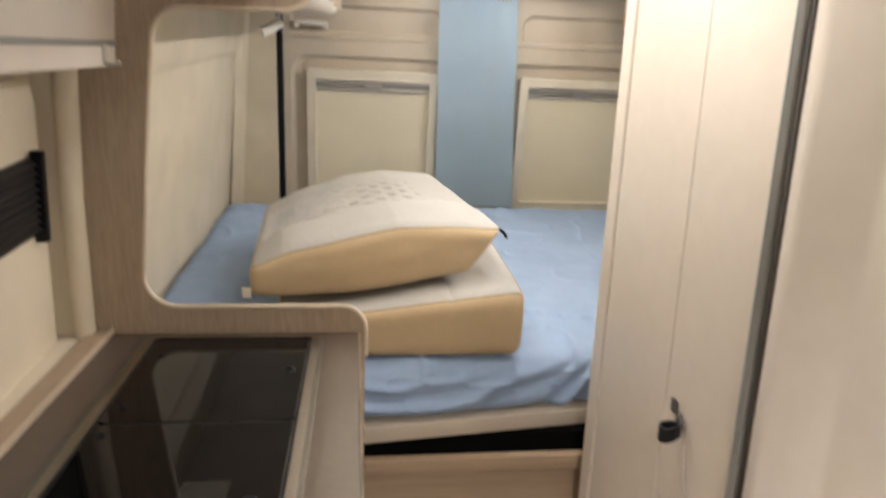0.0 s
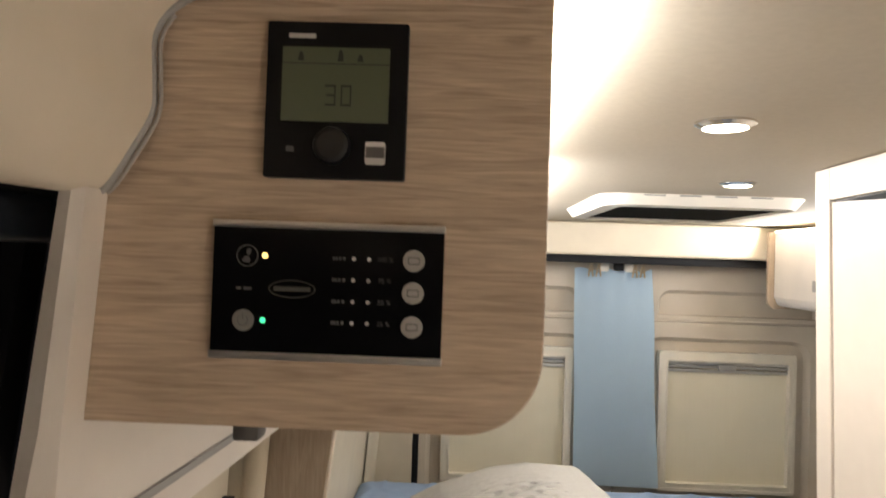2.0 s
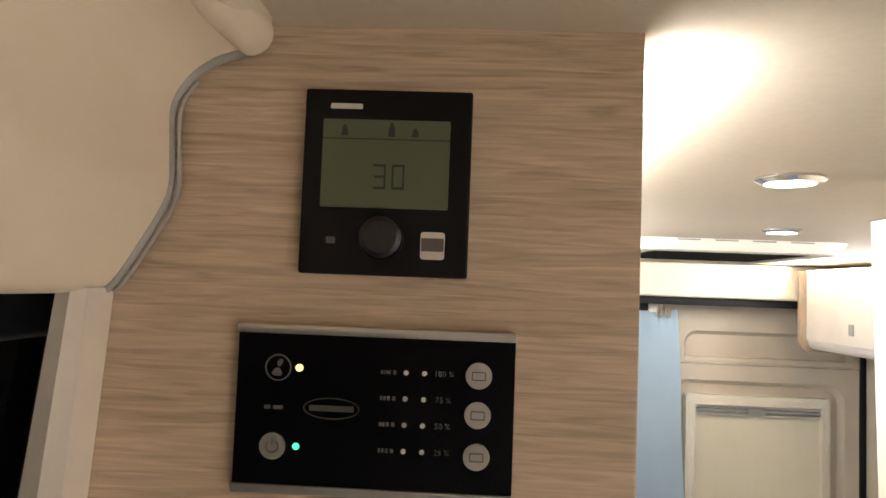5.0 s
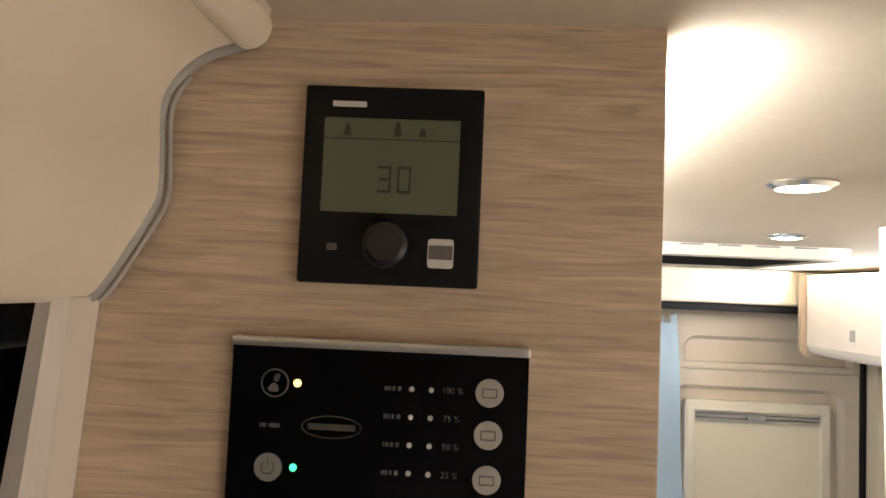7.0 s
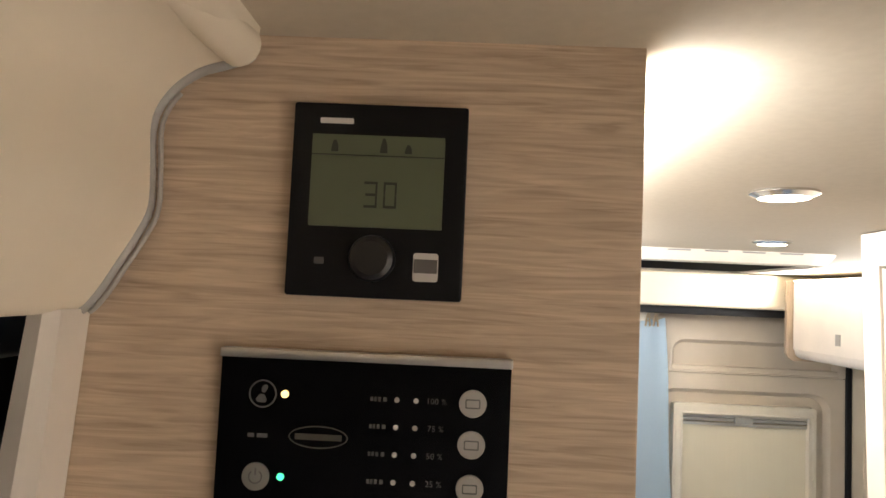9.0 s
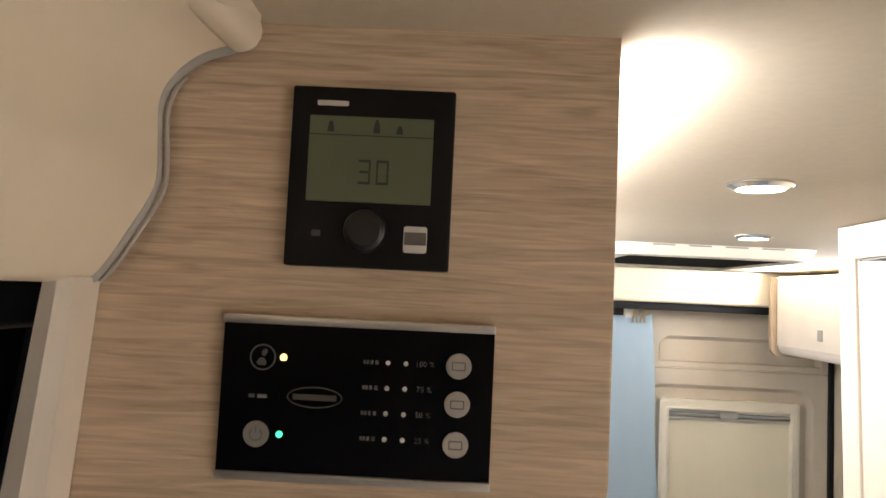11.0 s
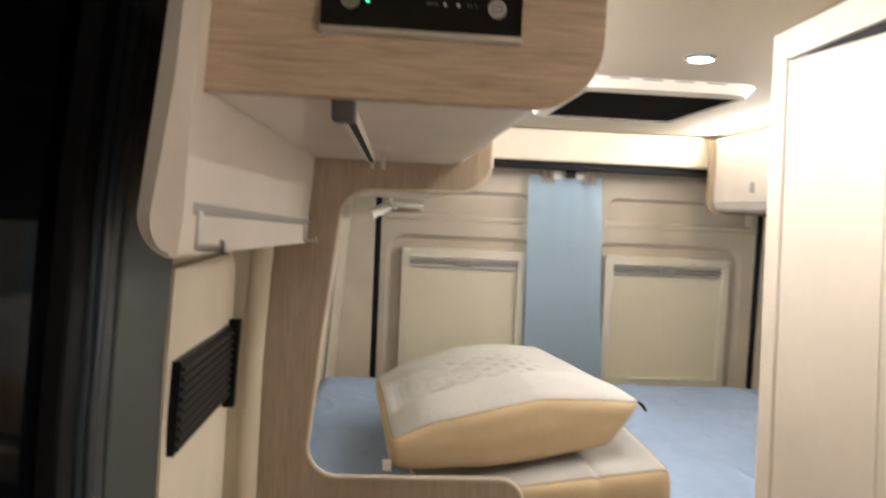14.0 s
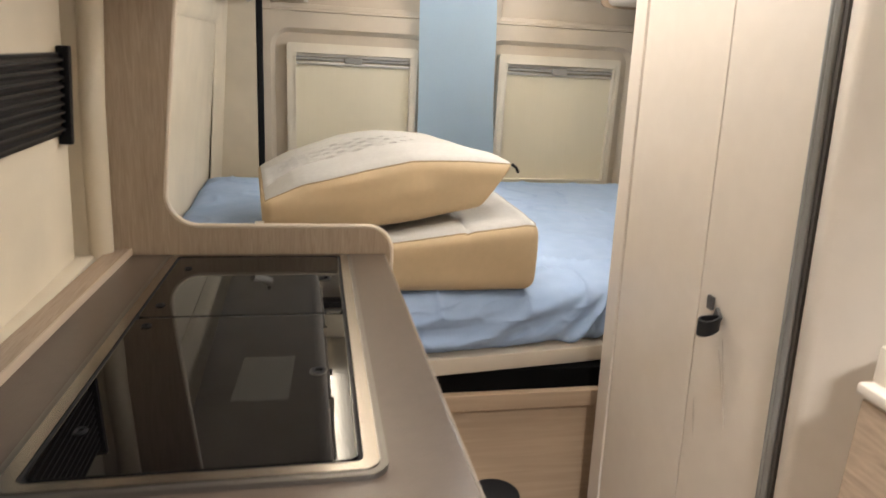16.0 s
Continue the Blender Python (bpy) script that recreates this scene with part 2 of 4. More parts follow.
def fillet(corners, n=6):
    """Corners (u, v, r), each rounded by its radius."""
    out = []
    k = len(corners)
    for i in range(k):
        p0, p1, p2 = (Vector(corners[(i + j) % k][:2]) for j in (-1, 0, 1))
        r = corners[i][2]
        if r <= 0:
            out.append((p1.x, p1.y))
            continue
        a, b = (p0 - p1).normalized(), (p2 - p1).normalized()
        half = a.angle(b) / 2
        d = min(r / math.tan(half), 0.49 * (p0 - p1).length, 0.49 * (p2 - p1).length)
        r = d * math.tan(half)
        c = p1 + (a + b).normalized() * (r / math.sin(half))
        s, e = p1 + a * d - c, p1 + b * d - c
        turn = s.angle_signed(e)
        for j in range(n + 1):
            t = -turn * j / n
            out.append((c.x + s.x * math.cos(t) - s.y * math.sin(t), c.y + s.x * math.sin(t) + s.y * math.cos(t)))
    return out


def rounded(u0, u1, v0, v1, r, n=6):
    return fillet([(u0, v0, r), (u1, v0, r), (u1, v1, r), (u0, v1, r)], n)


def disc(c, axis, r, a, b, n=24, bevel=0.0, bm=None, rv=None):
    rv = rv or r
    return prism([(c[0] + r * math.cos(i * math.tau / n), c[1] + rv * math.sin(i * math.tau / n)) for i in range(n)], axis, a, b, bevel, bm)


def tube(points, r, n=10, closed=False, bm=None):
    """A round bar along points."""
    fresh = bmesh.new()
    pts = [Vector(p) for p in points]
    k = len(pts)
    rings = []
    for i, p in enumerate(pts):
        a = pts[(i - 1) % k] if (closed or i) else p
        b = pts[(i + 1) % k] if (closed or i < k - 1) else p
        t = (b - a).normalized()
        s = t.cross(Vector((0.31, 0.17, 0.93))).normalized()
        u = s.cross(t)
        rings.append([fresh.verts.new(p + r * (s * math.cos(j * math.tau / n) + u * math.sin(j * math.tau / n))) for j in range(n)])
    for i in range(k if closed else k - 1):
        p, q = rings[i], rings[(i + 1) % k]
        for j in range(n):
            fresh.faces.new((p[j], p[(j + 1) % n], q[(j + 1) % n], q[j]))
    if not closed:
        fresh.faces.new(rings[0])
        fresh.faces.new(rings[-1][::-1])
    return joined(bm, fresh)


def soft_grid(nx, ny, nz, size, r, shape):
    """A box of cells with edges rounded by r, bent by shape(p)."""
    bm = bmesh.new()
    seen = {}
    half = [s / 2 for s in size]

    def vert(i, j, k):
        key = (i, j, k)
        if key not in seen:
            p = Vector(((2 * i / nx - 1) * half[0], (2 * j / ny - 1) * half[1], (2 * k / nz - 1) * half[2]))
            core = Vector([max(-(h - r), min(h - r, c)) for c, h in zip(p, half)])
            d = p - core
            if d.length > 1e-9:
                p = core + d.normalized() * r
            seen[key] = bm.verts.new(shape(p))
        return seen[key]

    def sheet(n1, n2, at, mark=0):
        for a in range(n1):
            for b in range(n2):
                bm.faces.new((at(a, b), at(a + 1, b), at(a + 1, b + 1), at(a, b + 1))).material_index = mark

    sheet(nx, ny, lambda a, b: vert(a, b, 0))
    sheet(nx, ny, lambda a, b: vert(a, b, nz), 1)
    for j in (0, ny):
        sheet(nx, nz, lambda a, b: vert(a, j, b))
    for i in (0, nx):
        sheet(ny, nz, lambda a, b: vert(i, a, b))
    bmesh.ops.recalc_face_normals(bm, faces=bm.faces)
    return bm


def letters(text, size, m, mat, parent, name="lettering"):
    c = bpy.data.curves.new(name, "FONT")
    c.body, c.size, c.align_x, c.align_y, c.resolution_u = text, size, "CENTER", "CENTER", 3
    o = new(name, c)
    me = bpy.data.meshes.new_from_object(o.evaluated_get(bpy.context.evaluated_depsgraph_get()))
    bpy.data.objects.remove(o)
    me.transform(m)
    me.materials.append(mat)
    o = new(name, me)
    o.parent = parent
    at = parent.location if parent.parent is None else Vector((0, 0, 0))
    o.matrix_parent_inverse = Matrix.Translation(-at)
    return o


# ---------------------------------------------------------------- structure
FRONT, BACK, RIGHT = -1.6, 2.93, 1.72
KITCHEN_LINING = 1.114
WALL = [(-0.245, 0.0), (-0.24, 0.95), (-0.235, 1.20), (-0.22, 1.45), (-0.19, 1.70), (-0.15, 1.90)]


def wall_x(z):
    return float(np.interp(z, [v for _, v in WALL], [u for u, _ in WALL]))


single("floor", box(-0.4, RIGHT + 0.1, FRONT, 3.0, -0.04, 0.0), FLOOR, "dark wood-look vinyl floor of the van", "floor", "structure")
single("ceiling", box(-0.4, RIGHT + 0.1, FRONT, 3.0, CEIL, CEIL + 0.04), CEILING, "beige fabric-lined ceiling of the van", "ceiling", "structure")
outline = WALL + [(-0.32, 1.90), (-0.32, 0.0)]
single("wall_left", prism([(u - 0.014, v) for u, v in outline], "y", 0.79, 2.95), CREAM, "cream-lined side wall of the van", "wall", "structure")
edge = [(0.79, z) for z in (1.402, 1.3, 1.2, 0.95)] + [(0.79, 0.0), (KITCHEN_LINING, 0.0)] + [(KITCHEN_LINING, z) for z in (0.95, 1.2)]
corner = fillet([(KITCHEN_LINING, 1.2, 0), (KITCHEN_LINING, 1.402, 0.060), (0.79, 1.402, 0)], 10)[1:-1]
lining = prism(edge + corner, "x", -0.0135, 0.0)
bmesh.ops.bevel(lining, geom=[e for e in lining.edges if all(v.co.x > -0.001 for v in e.verts) and any(v.co.y > 0.8 for v in e.verts)], offset=0.012, segments=6, affect="EDGES", clamp_overlap=True)
for v in lining.verts:
    v.co.x += wall_x(v.co.z)
single("wall_lining", lining, CREAM, "smooth cream lining panel behind the worktop", "wall", "structure")
BEDWALL = [(-0.245, 0.0), (-0.241, 0.745), (-0.221, 1.00), (-0.190, 1.36), (-0.165, 1.60), (-0.150, 1.82)]


def bed_wall_x(z):
    return float(np.interp(z, [v for _, v in BEDWALL], [u for u, _ in BEDWALL]))


single("wall_lining", prism(BEDWALL + [(u - 0.021, v) for u, v in reversed(BEDWALL)], "y", 1.172, 2.95), CREAM, "smooth cream lining panel beside the bed", "wall", "structure")
# added, never in view: stops world light leaking past the door and side wall
single("wall_shell", box(-0.40, -0.37, FRONT, 3.0, -0.04, CEIL), CAB, "unseen dark wall added to keep outside light out of the van", "wall", "structure")
single("wall_right", box(RIGHT, RIGHT + 0.05, FRONT, 3.0, 0.0, CEIL), CREAM, "cream-lined side wall of the van", "wall", "structure")
single("wall_front", box(-0.4, RIGHT, FRONT - 0.05, FRONT, 0.0, CEIL), CAB, "plain dark wall that closes the van towards the cab", "wall", "structure")

strip_lamp(0.184, 0.815, 1.806, 0.66, (0.6, 0.45), 2.2)
strip_lamp(0.212, 1.80, 1.800, 1.20, (0.9, 0.15), 7.5)
strip_lamp(1.275, 1.98, 1.800, 1.36, (-0.9, 0.25), 10.5)

# raised border of the lining beside the bed
trim_out, trim_in = rounded(1.20, 2.861, 0.45, 1.62, 0.01, 10), rounded(1.32, 2.72, 0.55, 1.360, 0.035, 10)
trim_lip = rounded(1.300, 2.750, 0.525, 1.384, 0.055, 10)
bm = bmesh.new()
rows = [[bm.verts.new((d, u, v)) for u, v in o] for o, d in ((trim_out, 0.0), (trim_out, 0.020), (trim_lip, 0.020), (trim_in, 0.004), (trim_in, 0.0))]
for p, q in zip(rows, rows[1:]):
    for i in range(len(p)):
        bm.faces.new((p[i], q[i], q[(i + 1) % len(p)], p[(i + 1) % len(p)]))
for v in bm.verts:
    v.co.x += bed_wall_x(v.co.z) - 0.002
single("wall_trim", bm, CREAM, "raised cream border of the side lining", "trim", "structure")
# upright half-round rib beside the partition
zs = (0.93, 1.05, 1.2, 1.35, 1.5)
bm = prism([(wall_x(z) + 0.034, z) for z in zs] + [(wall_x(z) - 0.022, z) for z in reversed(zs)], "y", 1.127, 1.1525)
tube([(wall_x(z) + 0.032, 1.134, z) for z in zs], 0.0185, 20, bm=bm)
single("wall_rib", bm, CREAM, "rounded cream pillar trim on the side wall", "trim", "structure")
single("wall_ledge", box(-0.262, -0.2135, 0.35, 1.126, 0.86, 0.9595, 0.006), CREAM, "cream ledge at the foot of the side wall", "trim", "structure")

# lining above the sliding door
cove = [(-0.018, 1.826), (-0.021, 1.812), (-0.032, 1.807), (-0.047, 1.802), (-0.060, 1.792), (-0.068, 1.777), (-0.0675, 1.755), (-0.067, 1.735),
        (-0.072, 1.722), (-0.080, 1.708), (-0.089, 1.693), (-0.097, 1.684), (-0.108, 1.681), (-0.20, 1.690), (-0.20, 1.826)]


def eased(pts, n=4):
    """The line through pts with its corners rounded (Catmull-Rom)."""
    out = []
    for i in range(len(pts) - 1):
        p0, p1, p2, p3 = [Vector(pts[max(0, min(len(pts) - 1, j))]) for j in (i - 1, i, i + 1, i + 2)]
        for k in range(n):
            t = k / n
            out.append(tuple(0.5 * (2 * p1 + (p2 - p0) * t + (2 * p0 - 5 * p1 + 4 * p2 - p3) * t * t + (3 * p1 - p0 - 3 * p2 + p3) * t ** 3)))
    return out + [tuple(pts[-1])]


cove = eased(cove[:13]) + cove[13:]
single("ceiling_cove", prism(cove, "y", FRONT, 0.452), TRIM, "moulded beige lining above the sliding door", "trim", "structure")
single("cove_seal", tube([(u - 0.0015, 0.455, v - 0.001) for u, v in cove[4:45]], 0.0030, 10), SEAL, "grey piping along the moulded lining", "trim", "structure")
single("cove_trim", tube([(u + 0.0035, 0.456, v - 0.0015) for u, v in cove[16:45]], 0.0012, 8), SILVER, "pale piping beside the oak panel", "trim", "structure")
roll = bmesh.new()
tube([(-0.026, 0.448, 1.812), (-0.034, 0.40, 1.816), (-0.050, 0.30, 1.820), (-0.07, 0.1, 1.822), (-0.09, -0.4, 1.822)], 0.0105, 16, bm=roll)
single("cove_bead", roll, TRIM, "rounded beige bead along the ceiling edge", "trim", "structure")

# ---------------------------------------------------------------- sliding door, dark outside
door = thing("sliding_door", (-0.26, -0.3, 0.05), "dark grey sliding side door with a black window at night", "door")


def leaning(y0, y1, off, thick, z0, z1):
    zs = [z0 + (z1 - z0) * i / 8 for i in range(9)]
    return prism([(wall_x(z) + off, z) for z in zs] + [(wall_x(z) + off - thick, z) for z in reversed(zs)], "y", y0, y1, 0.004)


part("door_panel", leaning(0.640, 0.7885, -0.003, 0.03, 0.05, 1.69), DARKMETAL, door, "blue-grey painted door frame")
part("rubber_seal", leaning(0.6265, 0.6395, -0.014, 0.03, 0.05, 1.69), RUBBER, door)
part("blind_guide", leaning(0.578, 0.626, 0.000, 0.024, 0.05, 1.650), FRAMEGREY, door, "slate grey blind guide profile")
zs = [0.06 + 0.1755 * i for i in range(10)]
part("guide_lip", tube([(wall_x(z) + 0.001, 0.588, z) for z in zs[:-1]] + [(wall_x(1.648) + 0.001, 0.588, 1.648)], 0.0065, 12), FRAMEGREY, door)
part("guide_cap", prism(rounded(0.577, 0.6275, 1.630, 1.6515, 0.003), "x", wall_x(1.64) - 0.02, wall_x(1.64) + 0.0035), FRAMEGREY, door)
part("inner_seal", leaning(0.548, 0.577, -0.006, 0.03, 0.05, 1.69), RUBBER, door)
part("window_glass", leaning(FRONT, 0.547, -0.022, 0.012, 0.05, 1.69), NIGHT, door, "black window pane with night behind it")
part("top_rail", prism(rounded(-0.232, -0.165, 1.652, 1.684, 0.006), "y", FRONT, 0.63), FRAMEGREY, door, "slate grey blind cassette")
part("top_seal", prism(rounded(-0.212, -0.130, 1.6845, 1.694, 0.004), "y", FRONT, 0.63), RUBBER, door)

# ---------------------------------------------------------------- wardrobe
WX = 0.738
ward = thing("wardrobe", (WX + 0.2, 0.95, 0.0), "tall cream laminate wardrobe with a two-leaf door", "wardrobe")
part("body", box(WX + 0.012, WX + 0.50, 0.70, 1.222, 0.0, CEIL - 0.002), WARD, ward)
part("side_stile", box(WX, WX + 0.013, 1.178, 1.226, 0.0, CEIL - 0.002, 0.003), WARD, ward)
part("top_rail", box(WX, WX + 0.013, 0.70, 1.177, 1.768, CEIL - 0.002, 0.002), WARD, ward)
d1 = part("door_leaf", box(WX + 0.003, WX + 0.013, 0.908, 1.1745, 0.04, 1.764, 0.0015), WARD, ward)
d2 = part("door_leaf", box(WX + 0.003, WX + 0.013, 0.7135, 0.9055, 0.04, 1.764, 0.0015), WARD, ward)
part("pull_tab", prism(rounded(0.865, 0.880, 0.940, 0.962, 0.002), "x", WX - 0.001, WX + 0.003), CAPGREY, d1)
loop = bmesh.new()
n = 22
outer_ring, inner_ring = [], []
for i in range(n):
    a = i * math.tau / n
    wide = 0.0115 * (1 - 0.35 * math.cos(a))
    outer_ring.append((WX - 0.0165 + 0.0155 * math.cos(a), 0.844 + wide * math.sin(a)))
    inner_ring.append((WX - 0.0165 + 0.0128 * math.cos(a), 0.844 + (wide - 0.0028) * math.sin(a)))
ring(outer_ring, inner_ring, "z", 0.920, 0.942, loop)
for v in loop.verts:
    out = WX - v.co.x
    v.co.z -= 0.32 * out + (0.10 * out if v.co.z < 0.93 else 0.0)
    v.co.y += 0.25 * out - 0.004
part("strap_loop", loop, LOOP, d2, "black rubber strap loop")
part("strap", prism([(0.852, 0.950), (0.858, 0.936), (0.846, 0.926), (0.840, 0.938)], "x", WX - 0.003, WX + 0.003), CAPGREY, d2)
# streaks that paint both the scuffs and the shadow below the strap
for y0, z0, y1, z1, wide in ((0.834, 0.905, 0.803, 0.765, 0.0016), (0.840, 0.885, 0.813, 0.800, 0.0012), (0.889, 0.775, 0.878, 0.712, 0.0016)):
    part("rub_mark", prism([(y0 - wide * 0.3, z0), (y0 + wide * 0.3, z0), ((y0 + y1) / 2 + wide, (z0 + z1) / 2), (y1 + wide * 0.3, z1), (y1 - wide * 0.3, z1), ((y0 + y1) / 2 - wide, (z0 + z1) / 2)],
                           "x", WX + 0.0026, WX + 0.0031), SCUFF_SHADE, d2, "faint streak, part scuff, part painted strap shadow")
# a solid black wedge on the front paints the dark of the gap
part("top_gap", prism([(1.160, 1.7645), (0.7135, 1.7675), (0.7135, 1.737)], "x", WX + 0.0008, WX + 0.0036), RUBBER, ward, "black wedge painted as the shaded gap above the door")
# darker strips behind the leaf gaps paint the shade inside them
for y in (1.1758, 0.9068):
    part("leaf_gap", box(WX + 0.0050, WX + 0.0116, y - 0.003, y + 0.003, 0.04, 1.766), SCUFF_SHADE, ward)
part("leaf_gap", box(WX + 0.0085, WX + 0.0116, 0.72, 1.176, 1.763, 1.769), PROFILE, ward)
part("edge_seal", prism(fillet([(WX + 0.02, 0.692, 0), (WX - 0.001, 0.692, 0.003), (WX - 0.003, 0.699, 0.003), (WX - 0.0015, 0.7010, 0.001), (WX - 0.0035, 0.704, 0.003), (WX + 0.000, 0.7115, 0.003), (WX + 0.02, 0.7115, 0)]),
                        "z", 0.0, CEIL - 0.002), PROFILE, ward, "dark grey rubber edge profile")
# the gap's shade is painted: a dark grey strip fills it
part("shadow_gap", box(WX + 0.003, WX + 0.02, 0.6855, 0.6916, 0.0, CEIL - 0.002), CAPGREY, ward)


def leaned(o):
    """The van's furniture front leans in a little towards the ceiling."""
    for v in o.data.vertices:
        v.co.x -= (0.029 + 0.055 * max(0.0, min(0.53, 1.224 - v.co.y))) * (v.co.z - 1.03)


for o in list(ward.children_recursive):
    leaned(o)

col = fillet([(WX + 0.006, 0.685, 0.008), (WX - 0.010, 0.650, 0.03), (WX + 0.016, 0.565, 0.04), (WX + 0.016, FRONT, 0.0), (WX + 0.08, FRONT, 0.0), (WX + 0.08, 0.685, 0.0)])
leaned(single("wall_washroom", prism(col, "z", 0.0, CEIL - 0.002), WARD, "cream washroom wall with a rounded corner", "wall", "structure"))
sideboard = thing("sideboard", (0.73, 0.15, 0.0), "low oak side cabinet with a cream top edge", "cabinet")
part("front_panel", box(0.7045, 0.753, -0.3, 0.530, 0.0, 0.972, 0.002), OAK_H, sideboard)
part("top_edge", box(0.702, 0.753, -0.3, 0.538, 0.974, 0.988, 0.003), WARD, sideboard)
part("backboard", box(0.720, 0.753, -0.3, 0.538, 0.988, 1.03, 0.003), WARD, sideboard)

# ---------------------------------------------------------------- partition between kitchen and bed
PY = 1.153
shape = fillet([(-0.236, 0.0, 0), (0.273, 0.0, 0), (0.273, 0.999, 0.045), (-0.115, 0.999, 0.055), (-0.092, 1.232, 0.5), (-0.062, 1.500, 0.055), (0.188, 1.505, 0.055),
                (0.190, 1.826, 0), (-0.15, 1.826, 0), (-0.190, 1.545, 0), (-0.215, 1.40, 0), (-0.231, 1.18, 0.0), (-0.236, 1.0, 0.0)], 10)
parti = thing("partition", (0.0, PY, 0.0), "oak-veneer partition with a rounded opening to the bed", "partition")
part("panel", prism(shape, "y", PY, PY + 0.016), OAK_V, parti)
inner_edge = [(0.2735, 0.90)] + [p for p in shape if p[0] < 0.2731 and 0.9 < p[1] < 1.75 and not (p[0] < -0.1 and (p[1] > 1.3 or p[1] < 1.01 or p[0] < -0.13))] + [(0.1905, 1.75)]
band = bmesh.new()
tube([(u, PY + 0.004, v) for u, v in inner_edge], 0.0048, 8, bm=band)
part("edge_band", band, EDGE, parti, "pale edge band")

# ---------------------------------------------------------------- kitchen
kit = thing("kitchen_cabinet", (0.03, 0.7, 0.0), "oak kitchen base cabinet under the worktop", "cabinet")
part("body", box(-0.20, 0.240, 0.22, 1.152, 0.0, 0.928, 0.002), OAK_V, kit)
for y0, y1 in ((0.23, 0.68), (0.69, 1.145)):
    for z0, z1 in ((0.06, 0.58), (0.59, 0.915)):
        dr = part("drawer_front", box(0.241, 0.255, y0, y1, z0, z1, 0.002), WHITE, kit)
        part("knob", disc((y0 + 0.38, z1 - 0.03), "x", 0.011, 0.255, 0.262, 16, 0.002), CHROME, dr)
top = thing("worktop", (0.03, 0.68, 0.928), "taupe laminate kitchen worktop with a brown front edge", "worktop")
part("board", box(-0.244, 0.2605, 0.20, 1.152, 0.928, 0.950, 0.002), WORKTOP, top)
part("front_edge", box(0.2608, 0.2628, 0.20, 1.152, 0.9285, 0.9495), WORKEDGE, top, "brown edge band")
ups = thing("upstand", (-0.18, 0.73, 0.950), "oak upstand along the back of the worktop", "upstand")
part("board", box(-0.203, -0.171, 0.30, 1.152, 0.9502, 0.9612, 0.001), OAK_Y, ups)
part("cap", box(-0.1708, -0.1675, 0.30, 1.152, 0.9502, 0.9618, 0.0008), CAPOAK, ups, "pale edge band")
hob = thing("hob", (0.04, 0.8, 0.95), "stainless steel hob and sink with smoked glass lids", "hob")
part("rim", ring(rounded(-0.1095, 0.1815, 0.4865, 1.1085, 0.016), rounded(-0.0965, 0.1680, 0.4975, 1.0990, 0.008), "z", 0.9535, 0.9575), STEEL, hob)
part("rim_edge", ring(rounded(-0.116, 0.188, 0.480, 1.115, 0.020), rounded(-0.1100, 0.1820, 0.4860, 1.1090, 0.016), "z", 0.9502, 0.9560), STEEL_SHADE, hob, "rolled rim edge, its shaded slope painted as darker steel")
part("inner_edge", ring(rounded(-0.0964, 0.1679, 0.4976, 1.0989, 0.008), rounded(-0.0935, 0.1650, 0.5010, 1.0965, 0.006), "z", 0.9502, 0.9555), RUBBER, hob)
part("tray", box(-0.0963, 0.1678, 0.4977, 1.0988, 0.9503, 0.952), RUBBER, hob)
lid1 = part("glass_lid", prism(rounded(-0.0925, 0.1640, 0.5025, 0.839, 0.010), "z", 0.9522, 0.9565, 0.0012), HOBGLASS, hob)
lid2 = part("glass_lid", prism(rounded(-0.0925, 0.1640, 0.842, 1.0955, 0.010), "z", 0.9522, 0.9565, 0.0012), HOBGLASS, hob)
for (gx, gy), lid in (((0.141, 0.983), lid2), ((-0.069, 1.037), lid2), ((-0.074, 0.882), lid2), ((-0.074, 0.812), lid1), ((0.132, 0.673), lid1), ((-0.070, 0.573), lid1)):
    r = 0.008 if gx > 0 else 0.005
    c1 = [(gx + r * math.cos(i * math.tau / 20), gy + r * math.sin(i * math.tau / 20)) for i in range(20)]
    c2 = [(gx + 0.6 * r * math.cos(i * math.tau / 20), gy + 0.6 * r * math.sin(i * math.tau / 20)) for i in range(20)]
    part("grommet", ring(c1, c2, "z", 0.9560, 0.9585), RUBBER, lid)
    c3 = [(gx + 1.22 * (u - gx), gy + 1.22 * (v - gy)) for u, v in c1]
    part("grommet_rim", ring(c3, c1, "z", 0.9562, 0.9572), GLASSEDGE if gx > 0 else RUBBER, lid)
hatching = bmesh.new()
for i in range(44):
    y = 0.614 + i * 0.00225
    for k in range(26):
        x = 0.0505 + k * 0.0021 + 0.03 * (y - 0.66)
        corners = [hatching.verts.new((x + u, y + v, 0.9567)) for u, v in ((0, 0), (0.0013, 0), (0.0013, 0.0012), (0, 0.0012))]
        hatching.faces.new(corners)
part("dotted_print", hatching, VENTPRINT, lid1, "pale dotted square printed on the glass")
part("polished_edge", box(-0.080, 0.150, 0.8375, 0.8384, 0.9561, 0.9567), GLASSEDGE, lid1)
part("polished_edge", box(0.1631, 0.1641, 0.512, 0.830, 0.9561, 0.9569), GLASSEDGE, lid1)
part("polished_edge", box(0.1631, 0.1641, 0.852, 1.086, 0.9561, 0.9569), GLASSEDGE, lid2)


def skewed(o):
    """The worktop's back runs out a little towards the front of the van."""
    for v in o.data.vertices:
        k = float(np.interp(v.co.x, [-0.17, -0.10, 0.19, 0.255], [0.085, 0.052, 0.022, 0.010]))
        v.co.x += k * max(-0.55, v.co.y - 1.12)


